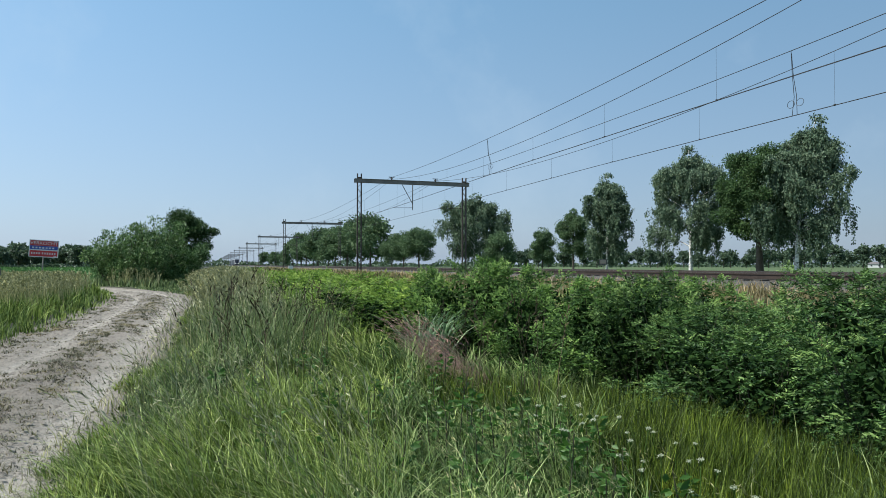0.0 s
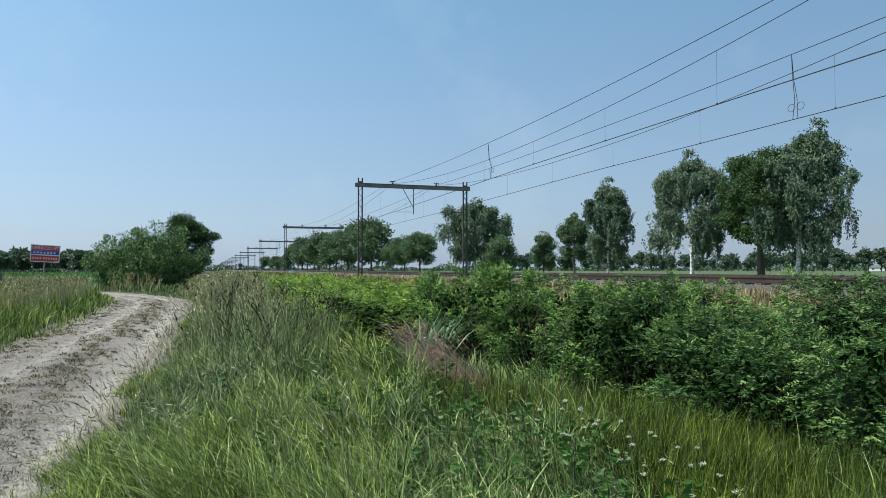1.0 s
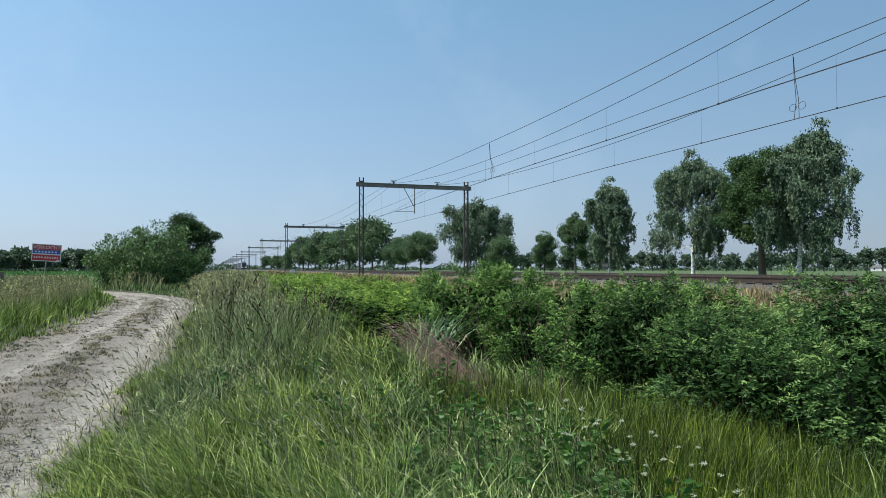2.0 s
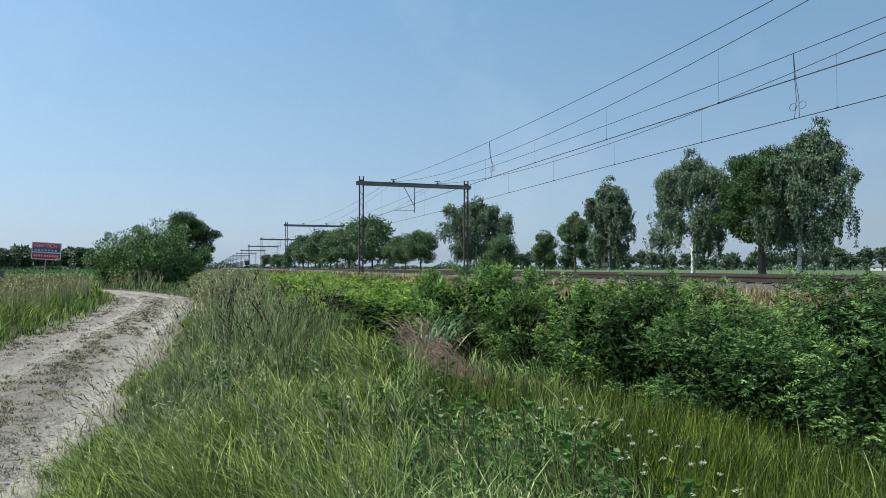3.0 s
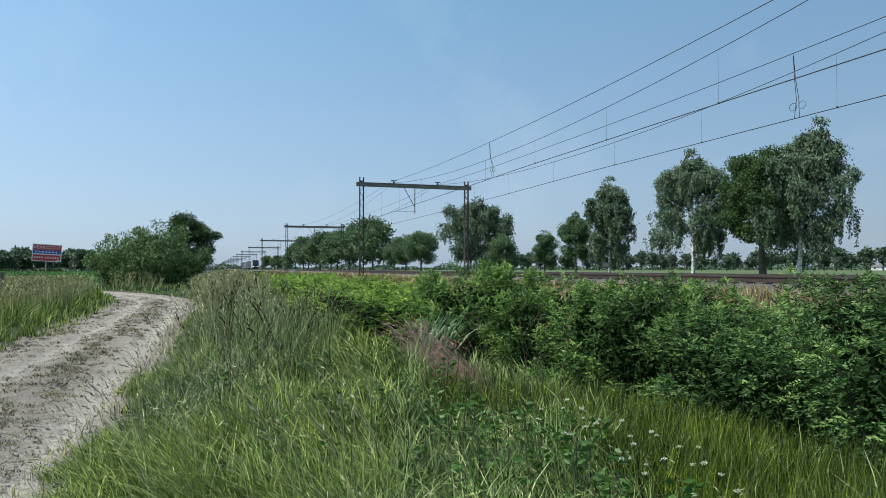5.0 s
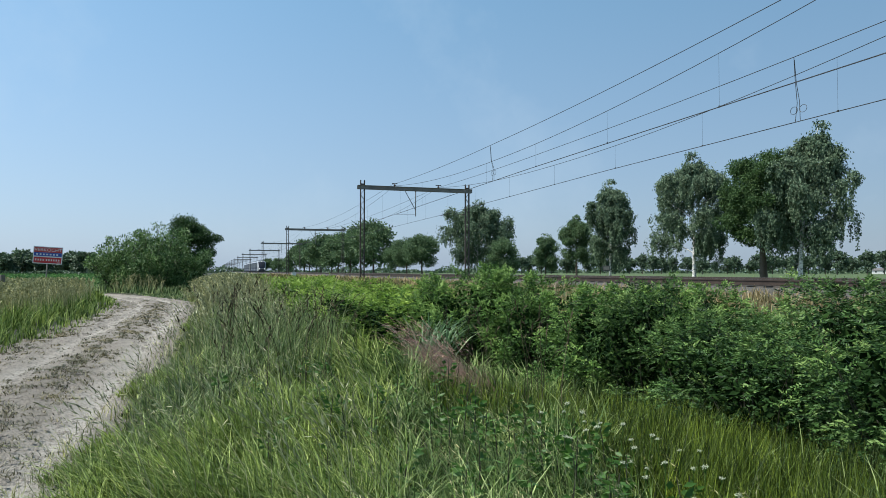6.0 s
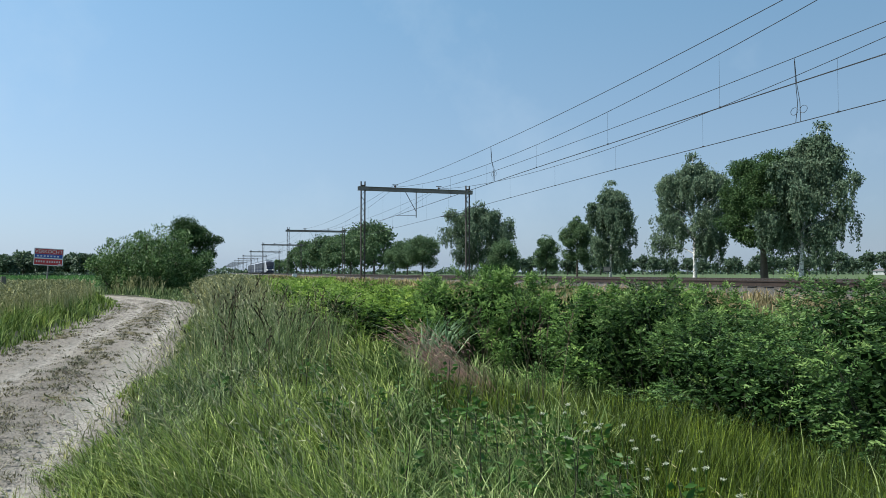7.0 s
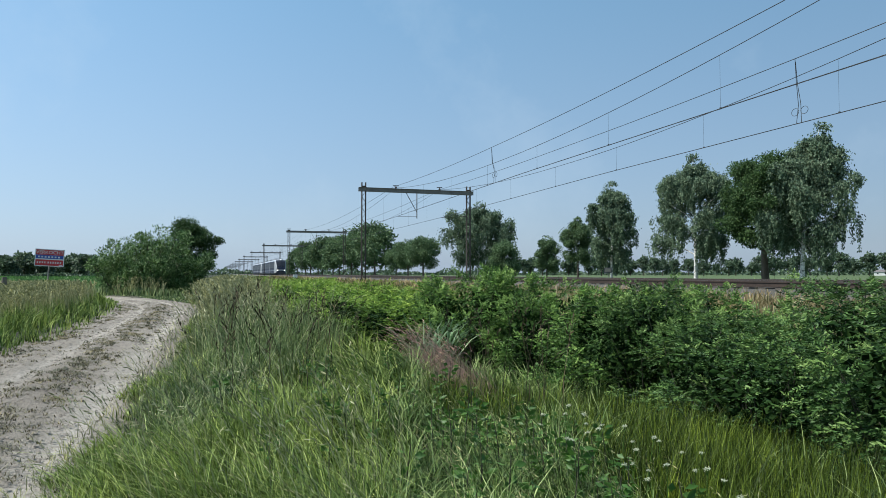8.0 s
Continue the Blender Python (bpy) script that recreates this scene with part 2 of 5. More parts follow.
def sandy():
    """Dry sand: paler where wheels run, brown litter and dark crumbs between."""
    m, nt, b = nodes_of("dry_sand")
    across = nt.nodes.new("ShaderNodeAttribute")
    across.attribute_name = "across"
    big, mid, fine = noise_of(nt, 0.5, 5, 0.6, "Object", (1, 0.25, 1)), noise_of(nt, 3.0, 6, 0.75, "Object", (1.6, 0.5, 1)), noise_of(nt, 22, 6, 0.8)
    mp = nt.nodes.new("ShaderNodeMapRange")
    mp.inputs["From Min"].default_value, mp.inputs["From Max"].default_value = -4.35, -0.95
    ad = nt.nodes.new("ShaderNodeMath")
    ad.operation = "MULTIPLY_ADD"
    ad.inputs[1].default_value = 0.45
    nt.links.new(mid, ad.inputs[0])
    nt.links.new(across.outputs["Fac"], ad.inputs[2])
    sh = nt.nodes.new("ShaderNodeMath")
    sh.operation = "SUBTRACT"
    sh.inputs[1].default_value = 0.225
    nt.links.new(ad.outputs[0], sh.inputs[0])
    nt.links.new(sh.outputs[0], mp.inputs["Value"])
    dark, base, pale = (0.225, 0.194, 0.158), (0.28, 0.246, 0.204), (0.385, 0.347, 0.297)
    lane = ramp(nt, mp.outputs[0], [(0.0, dark), (0.2, base), (0.36, base), (0.425, pale), (0.5, base), (0.62, dark), (0.76, base), (0.88, (0.42, 0.38, 0.325)), (0.96, base), (1.0, dark)])
    c = mix(nt, 1.0, lane, ramp(nt, big, [(0.3, (0.82, 0.8, 0.77)), (0.7, (1.12, 1.12, 1.12))]), "MULTIPLY")
    c = mix(nt, 1.0, c, ramp(nt, fine, [(0.34, (0.36, 0.335, 0.3)), (0.47, (0.88, 0.88, 0.88)), (0.72, (1.2, 1.2, 1.2))]), "MULTIPLY")
    nt.links.new(c, b.inputs["Base Color"])
    b.inputs["Roughness"].default_value = 0.95
    bump(nt, b, fine, 0.9, 0.05)
    return m


M["sand"] = sandy()
M["birch_bark"], M["glass"], M["glow"] = birch_bark(), glass_dark(), lamp_glow()
M["train_glass"] = surface("tinted_train_glass", (0.018, 0.02, 0.03), (0.03, 0.033, 0.045), 0.5, 4, 0.35, relief=0.02)
M["train_glass"].node_tree.nodes["Principled BSDF"].inputs["Specular IOR Level"].default_value = 0.25


def meadow():
    """Turf seen from afar: green with straw patches."""
    m, nt, b = nodes_of("meadow_turf")
    big, mid, fine = noise_of(nt, 0.03, 4), noise_of(nt, 0.6, 5, 0.7), noise_of(nt, 14, 4, 0.7)
    c = mix(nt, big, (0.06, 0.10, 0.035), (0.10, 0.13, 0.05))
    c = mix(nt, 1.0, c, ramp(nt, mid, [(0.3, (0.7, 0.75, 0.6)), (0.7, (1.15, 1.1, 1.0))]), "MULTIPLY")
    c = mix(nt, 1.0, c, ramp(nt, fine, [(0.3, (0.55, 0.6, 0.5)), (0.7, (1.1, 1.1, 1.05))]), "MULTIPLY")
    tc = nt.nodes.new("ShaderNodeTexCoord")
    sep = nt.nodes.new("ShaderNodeSeparateXYZ")
    nt.links.new(tc.outputs["Object"], sep.inputs[0])
    mp = nt.nodes.new("ShaderNodeMapRange")
    mp.inputs["From Min"].default_value, mp.inputs["From Max"].default_value = -60, 60
    nt.links.new(sep.outputs["X"], mp.inputs["Value"])
    # dark soil along the track; shade under the grass is in its colour too
    shaded_soil = ramp(nt, mp.outputs[0], [(0.40, (0, 0, 0)), (0.43, (1, 1, 1)), (0.575, (1, 1, 1)), (0.6, (0, 0, 0))])
    c = mix(nt, shaded_soil, c, ramp(nt, fine, [(0.3, (0.02, 0.022, 0.01)), (0.7, (0.06, 0.06, 0.03))]))
    nt.links.new(c, b.inputs["Base Color"])
    b.inputs["Roughness"].default_value = 0.95
    bump(nt, b, fine, 0.8, 0.06)
    return m


M["meadow"] = meadow()


# ---- mesh tools ----
def mesh_np(name, verts, polys, material, smooth=False, values=None):
    """A mesh from arrays: verts (n,3); polys a list of index arrays (k, 3 or 4); values: (name, one number a vertex)."""
    me = bpy.data.meshes.new(name)
    verts = np.asarray(verts, np.float32)
    me.vertices.add(len(verts))
    me.vertices.foreach_set("co", verts.ravel())
    polys = [np.asarray(p, np.int32) for p in polys if len(p)]
    loops = np.concatenate([p.ravel() for p in polys])
    totals = np.concatenate([np.full(len(p), p.shape[1], np.int32) for p in polys])
    starts = np.concatenate([[0], np.cumsum(totals)[:-1]]).astype(np.int32)
    me.loops.add(len(loops))
    me.loops.foreach_set("vertex_index", loops)
    me.polygons.add(len(totals))
    me.polygons.foreach_set("loop_start", starts)
    if smooth:
        me.polygons.foreach_set("use_smooth", np.ones(len(totals), bool))
    me.update(calc_edges=True)
    if values:
        me.attributes.new(values[0], "FLOAT", "POINT").data.foreach_set("value", np.asarray(values[1], np.float32))
    me.materials.append(material)
    return me


def part(name, bm, material, parent=None, label="", smooth=False):
    me = bpy.data.meshes.new(name)
    bm.to_mesh(me)
    bm.free()
    if smooth:
        me.polygons.foreach_set("use_smooth", np.ones(len(me.polygons), bool))
    me.materials.append(material)
    ob = new(name, me)
    ob.parent = parent
    return tagged(ob, label)


def part_np(name, data, material, parent=None, label="", smooth=False, values=None):
    ob = new(name, mesh_np(name, data[0], data[1], material, smooth, values))
    ob.parent = parent
    return tagged(ob, label)


def box(bm, x0, y0, z0, x1, y1, z1, bevel=0.0):
    r = bmesh.ops.create_cube(bm, size=1)
    bmesh.ops.scale(bm, vec=(x1 - x0, y1 - y0, z1 - z0), verts=r["verts"])
    bmesh.ops.translate(bm, vec=((x0 + x1) / 2, (y0 + y1) / 2, (z0 + z1) / 2), verts=r["verts"])
    if bevel:
        ed = list({e for v in r["verts"] for e in v.link_edges})
        bmesh.ops.bevel(bm, geom=ed, offset=bevel, segments=2, affect="EDGES")
    return bm


def boxed(*a, bevel=0.0):
    return box(bmesh.new(), *a, bevel=bevel)


def bar(bm, a, b, w, h=None):
    """A square bar from a to b."""
    a, b = Vector(a), Vector(b)
    h = h or w
    r = bmesh.ops.create_cube(bm, size=1)
    m = Matrix.Translation((a + b) / 2) @ (b - a).to_track_quat("Z", "Y").to_matrix().to_4x4() @ Matrix.Diagonal((w, h, (b - a).length, 1))
    bmesh.ops.transform(bm, matrix=m, verts=r["verts"])
    return bm


def tube(points, radii, sides=6):
    """A swept tube, as arrays."""
    pts = np.asarray(points, float)
    rad = np.broadcast_to(np.asarray(radii, float), (len(pts),))
    d = np.gradient(pts, axis=0)
    d /= np.linalg.norm(d, axis=1)[:, None] + 1e-9
    ref = np.array([0.0, 0.0, 1.0]) if abs(d[0][2]) < 0.9 else np.array([1.0, 0.0, 0.0])
    u = np.cross(d, ref)
    u /= np.linalg.norm(u, axis=1)[:, None] + 1e-9
    v = np.cross(d, u)
    an = np.arange(sides) * 2 * np.pi / sides
    ring = u[:, None] * np.cos(an)[None, :, None] + v[:, None] * np.sin(an)[None, :, None]
    verts = (pts[:, None] + ring * rad[:, None, None]).reshape(-1, 3)
    i, j = np.meshgrid(np.arange(len(pts) - 1), np.arange(sides), indexing="ij")
    a, b = i * sides + j, i * sides + (j + 1) % sides
    quads = np.stack([a, b, b + sides, a + sides], -1).reshape(-1, 4)
    return verts, [quads]


def joined(items):
    vs, ps, n = [], {}, 0
    for v, polys in items:
        vs.append(v)
        for p in polys:
            p = np.asarray(p)
            ps.setdefault(p.shape[1], []).append(p + n)
        n += len(v)
    return np.concatenate(vs), [np.concatenate(p) for p in ps.values()]


# ---- plants ----
def unit(v):
    return v / (np.linalg.norm(v, axis=-1, keepdims=True) + 1e-9)


def blades(rng, base, height, width, bend, lean=(0, 0), taper=(1.0, 0.85, 0.5), way=None, fine=False):
    """Grass blades as arrays: each arches over to one side."""
    n = len(base)
    az = rng.uniform(0, 2 * np.pi, n)
    if way is not None:
        az = way + rng.normal(size=n) * 0.7
    d = np.stack([np.cos(az), np.sin(az), np.zeros(n)], -1)
    face = az + np.pi / 2 + rng.normal(size=n) * 0.6
    side = np.stack([np.cos(face), np.sin(face), np.zeros(n)], -1)
    off = d * (bend * rng.uniform(0.2, 1.3, n))[:, None] + np.array([*lean, 0.0])
    size = np.clip(np.linalg.norm(off, axis=1), 0, 1.2)
    rows = []
    for t, w in (zip((0.0, 0.4, 0.75), taper) if fine else ((0.0, 0.95), (0.55, 0.8))):
        p = base + off * (height * t ** 2.2)[:, None]
        p[:, 2] += height * (t - 0.28 * t ** 2.5 * size)
        rows += [p - side * (width * w / 2)[:, None], p + side * (width * w / 2)[:, None]]
    p = base + off * height[:, None]
    p[:, 2] += height * (1 - 0.28 * size)
    rows.append(p)
    verts = np.stack(rows, 1).reshape(-1, 3)
    if not fine:
        k = np.arange(n)[:, None] * 5
        return verts, [k + np.array([[0, 1, 3, 2]]), k + np.array([[2, 3, 4]])]
    k = np.arange(n)[:, None] * 7
    return verts, [np.concatenate([k + np.array([[0, 1, 3, 2]]), k + np.array([[2, 3, 5, 4]])]), k + np.array([[4, 5, 6]])]


def tuft_tone(rng, p):
    """A tone for each blade, alike within a patch of about a hand."""
    a = 0.52 + 0.3 * near_noise(p[:, 0], p[:, 1], 4.1) + 0.25 * near_noise(p[:, 1] + 3, p[:, 0], 1.7)
    return np.clip(a + rng.normal(size=len(p)) * 0.07, 0, 1)


def tufted(rng, centres, per, spread):
    """Blade feet gathered in tufts: their places, and the way each tuft leans."""
    n = len(centres) * per
    d = rng.normal(size=(n, 2)) * spread
    p = np.repeat(centres, per, 0)
    p[:, :2] += d
    p[:, 2] = ground_z(p[:, 0], p[:, 1]) - 0.02
    lean = np.repeat(rng.uniform(0, 2 * np.pi, len(centres)), per)
    own = np.arctan2(d[:, 1], d[:, 0])
    return p, np.where(rng.uniform(0, 1, n) < 0.6, lean, own), np.repeat(rng.uniform(0.5, 1.35, len(centres)), per)


def leaves(rng, centre, direction, length, width, fold=0.25):
    """Leaves as arrays: four-cornered, folded along the midrib."""
    n = len(centre)
    d = unit(direction)
    r = unit(np.cross(d, unit(rng.normal(size=(n, 3)))))
    up = np.cross(r, d)
    L, W = np.broadcast_to(length, (n,))[:, None], np.broadcast_to(width, (n,))[:, None]
    a = centre
    tip = centre + d * L
    m = centre + d * L * 0.45
    v = np.stack([a, m + r * W / 2 + up * W * fold, tip, m - r * W / 2 + up * W * fold], 1).reshape(-1, 3)
    k = np.arange(n)[:, None] * 4
    return v, [np.concatenate([k + np.array([[0, 1, 2]]), k + np.array([[0, 2, 3]])])]


def seeded_stems(rng, base, height, width, lean, head_len, head_w):
    """Thin stems, and the seed heads at their ends, as two sets of arrays."""
    n = len(base)
    az = rng.uniform(0, 2 * np.pi, n)
    off = np.stack([np.cos(az), np.sin(az)], -1) * rng.uniform(0.05, 0.35, n)[:, None] + np.array(lean)
    b = np.concatenate([off, np.zeros((n, 1))], 1)
    face = rng.uniform(0, 2 * np.pi, n)
    side = np.stack([np.cos(face), np.sin(face), np.zeros(n)], -1) * (width / 2)[:, None]
    tip = base + b * height[:, None]
    tip[:, 2] += height
    mid = base + b * (height * 0.3)[:, None]
    mid[:, 2] += height * 0.6
    v = np.stack([base - side, base + side, mid + side, mid - side, tip + side * 0.6, tip - side * 0.6], 1).reshape(-1, 3)
    k = np.arange(n)[:, None] * 6
    stems = v, [np.concatenate([k + np.array([[0, 1, 2, 3]]), k + np.array([[3, 2, 4, 5]])])]
    d = unit(tip - mid + b * 0.3 * height[:, None])
    reps = 5
    c = np.repeat(tip, reps, 0) + np.repeat(d, reps, 0) * (np.tile(np.linspace(-0.35, 0.75, reps), n) * np.repeat(head_len, reps))[:, None]
    dd = np.repeat(d, reps, 0) + rng.normal(size=(n * reps, 3)) * 0.35
    heads = leaves(rng, c, dd, np.repeat(head_len, reps) * 0.45, np.repeat(head_w, reps), 0.4)
    return stems, heads


def ground_z(x, y):
    """The lie of the land across the railway: sandy track, verge, ditch, embankment."""
    x, y = np.asarray(x, float), np.asarray(y, float)
    z = np.interp(x, [-40, -9, -5, -4.0, -3.2, -2.0, -1.2, 0.4, 2.0, 3.6, 5.2, 7.0, 9.0, 11.8, 13.0, 21.9, 25, 30],
                  [0, 0.05, 0.12, 0.0, 0.0, 0.0, 0.0, 0.14, 0.12, -0.05, -0.25, -0.05, 0.25, 0.85, 0.95, 0.95, 0.1, 0.0])
    wob = 0.05 * np.sin(x * 1.7 + y * 0.31) * np.sin(y * 0.83 - x * 0.4)
    mound = 0.2 * np.exp(-((x - 0.9) / 1.0) ** 2) * np.clip((y - 9) / 8, 0, 1) * np.clip((60 - y) / 15, 0, 1)
    return z + mound + wob * ((x > -0.8) & (x < 12))


def grid(xs, ys, zf):
    X, Y = np.meshgrid(xs, ys)
    Z = zf(X, Y)
    v = np.stack([X, Y, Z], -1).reshape(-1, 3)
    nx, ny = len(xs), len(ys)
    i, j = np.meshgrid(np.arange(ny - 1), np.arange(nx - 1), indexing="ij")
    a = i * nx + j
    return v, [np.stack([a, a + 1, a + nx + 1, a + nx], -1).reshape(-1, 4)]

# ---- ground and track ----
def near_noise(x, y, s):
    return np.sin(x * s * 1.3 + 1.7 * np.sin(y * s * 0.7)) * np.sin(y * s + 1.3 * np.sin(x * s * 0.9 + 2.0))


def build_ground():
    xs = np.unique(np.concatenate([np.linspace(-3000, -60, 12), np.linspace(-60, -20, 16), np.linspace(-20, 14, 103), np.linspace(14, 32, 25), np.linspace(32, 3000, 14)]))
    ys = np.unique(np.concatenate([np.linspace(-3000, -40, 8), np.linspace(-40, 68, 173), np.linspace(68, 300, 40), np.linspace(300, 4500, 12)]))

    def z(X, Y):
        return np.where(on_track(X, Y, -0.1), -0.12, ground_z(X, Y))
    g = part_np("ground", grid(xs, ys, z), M["meadow"], smooth=True)
    tagged(g, "flat green meadow land along the railway", "ground", kind="structure")


def rut(x):
    """Two worn wheel lines and a higher middle strip."""
    return -0.055 * (np.exp(-((x + 1.36) / 0.24) ** 2) + np.exp(-((x + 2.9) / 0.24) ** 2)) + 0.025 * np.exp(-((x + 2.15) / 0.35) ** 2)


def bend(y):
    """How far the track has swung towards the field at y."""
    return -0.012 * np.clip(np.asarray(y, float) - 30, 0, None) ** 2


def widen(y):
    return np.interp(y, [6, 13, 32], [0, 0.42, 0.75])


def veer(y):
    """The edge of the track swings out, then follows the bend."""
    return widen(y) + bend(y)


def on_track(x, y, margin=0.0):
    u = x - bend(y)
    return (u > -4.3 - margin) & (u < -0.95 + widen(y) + margin) & (y < 66)


def build_track():
    xs, ys = np.linspace(-4.75, 0.15, 66), np.concatenate([np.linspace(-12, 3, 24), np.geomspace(3.05, 66, 430)])
    lumps = np.random.default_rng(7)
    holes = np.stack([lumps.uniform(-4.1, -0.9, 60), 5 + 35 * lumps.uniform(0, 1, 60) ** 1.5, lumps.uniform(0.12, 0.4, 60), lumps.uniform(0.01, 0.03, 60)], -1)

    def z(X, Y):
        edge = np.minimum(X + 4.35 + 0.2 * near_noise(X, Y, 1.1), -0.95 + widen(Y) - X + 0.2 * near_noise(X + 7, Y, 1.3))
        h = 0.015 + rut(X + 0.09 * np.sin(Y * 0.35)) + 0.016 * near_noise(X, Y, 5) + 0.012 * near_noise(X + 3, Y, 11) + 0.008 * near_noise(X + 5, Y, 19)
        for hx, hy, hr, hd in holes:
            h = h - hd * np.exp(-((X - hx) / hr) ** 2 - ((Y - hy) / (hr * 2.5)) ** 2)
        return h - 0.25 * np.clip(0.12 - edge, 0, 0.5)
    v, q = grid(xs, ys, z)
    across = v[:, 0].copy()
    v[:, 0] += bend(v[:, 1])
    t = part_np("dirt_track", (v, q), M["sand"], smooth=True, values=("across", across))
    tagged(t, "dry pale sandy farm track with worn wheel ruts", "dirt track", kind="structure")


# ---- railway ----
SPAN, FIRST, MAST_X, WIDE, TOP = 63.95, 59.48, 12.39, 9.8, 9.62
RAIL_Z, LEFT_C, RIGHT_C = 1.38, 15.3, 19.4
R0, R1 = -90.0, 1400.0


def build_railway():
    xs = np.array([12.6, 13.4, 14.0, 16.6, 17.3, 18.1, 20.7, 21.4, 22.2])
    zs = np.array([0.82, 1.12, 1.17, 1.17, 1.13, 1.17, 1.17, 1.12, 0.8])
    ys = np.unique(np.concatenate([np.linspace(R0, 120, 240), np.linspace(120, R1, 60)]))
    b = part_np("ballast_bed", grid(xs, ys, lambda X, Y: np.interp(X, xs, zs) + 0.02 * near_noise(X, Y, 3)), M["ballast"])
    tagged(b, "rust-brown crushed stone bed under two railway tracks", "ballast", kind="structure")
    for c in (LEFT_C, RIGHT_C):
        tr = tagged(new("railway_track"), "rusty steel rails on dark timber sleepers", "railway track", "railway tracks")
        for s in (-0.7525, 0.7525):
            bm = bmesh.new()
            box(bm, c + s - 0.065, R0, RAIL_Z - 0.16, c + s + 0.065, R1, RAIL_Z - 0.13)
            box(bm, c + s - 0.012, R0, RAIL_Z - 0.13, c + s + 0.012, R1, RAIL_Z - 0.04)
            box(bm, c + s - 0.036, R0, RAIL_Z - 0.04, c + s + 0.036, R1, RAIL_Z - 0.004)
            r = part("rail", bm, M["rail"], tr)
            part("rail_head", boxed(c + s - 0.03, R0, RAIL_Z - 0.003, c + s + 0.03, R1, RAIL_Z), M["rail_top"], r, "polished running surface")
        me = bpy.data.meshes.new("sleeper")
        bm = boxed(-1.25, -0.13, -0.2, 1.25, 0.13, 0.0)
        bm.to_mesh(me)
        bm.free()
        me.materials.append(M["sleeper"])
        for k in range(140):
            o = new("sleeper", me)
            o.parent = tr
            o.location = (c, -6 + k * 0.6, RAIL_Z - 0.165)


def lattice_mast(parent, x, y, inner):
    """A riveted mast: two channel legs with zigzag lacing."""
    z0 = 0.85
    mast = part("mast", boxed(x - 0.3, y - 0.3, z0 - 0.4, x + 0.3, y + 0.3, z0 + 0.12, bevel=0.03), M["footing"], parent, "concrete foot of a brown lattice mast")
    for s in (-1, 1):
        bm = bmesh.new()
        w = 0.17
        box(bm, x + s * w - 0.045, y - 0.08, z0, x + s * w + 0.045, y + 0.08, TOP)
        part("leg", bm, M["steel"], mast)
    bm = bmesh.new()
    n = 16
    for k in range(n):
        za, zb = z0 + 0.3 + (TOP - 1.1 - z0) * k / n, z0 + 0.3 + (TOP - 1.1 - z0) * (k + 1) / n
        s = 1 if k % 2 else -1
        for q in (-0.087, 0.087):
            bar(bm, (x - s * 0.18, y + q, za), (x + s * 0.18, y + q, zb), 0.075, 0.014)
    part("lacing", bm, M["steel"], mast)
    part("cap_plate", boxed(x - 0.2, y - 0.1, TOP - 0.75, x + 0.2, y + 0.1, TOP - 0.3), M["steel"], mast)
    return mast


def channel(x0, x1, q, z):
    """A rolled channel on edge, its flanges turned outwards."""
    pr = [(0, -0.17), (0.09, -0.17), (0.09, -0.14), (0.025, -0.14), (0.025, 0.14), (0.09, 0.14), (0.09, 0.17), (0, 0.17)]
    bm = bmesh.new()
    a, b = [[bm.verts.new((x, q * (0.12 + u), z + w)) for u, w in pr] for x in (x0, x1)]
    for i in range(8):
        bm.faces.new((a[i], a[(i + 1) % 8], b[(i + 1) % 8], b[i]))
    bm.faces.new(a)
    bm.faces.new(list(reversed(b)))
    bmesh.ops.recalc_face_normals(bm, faces=bm.faces)
    return bm


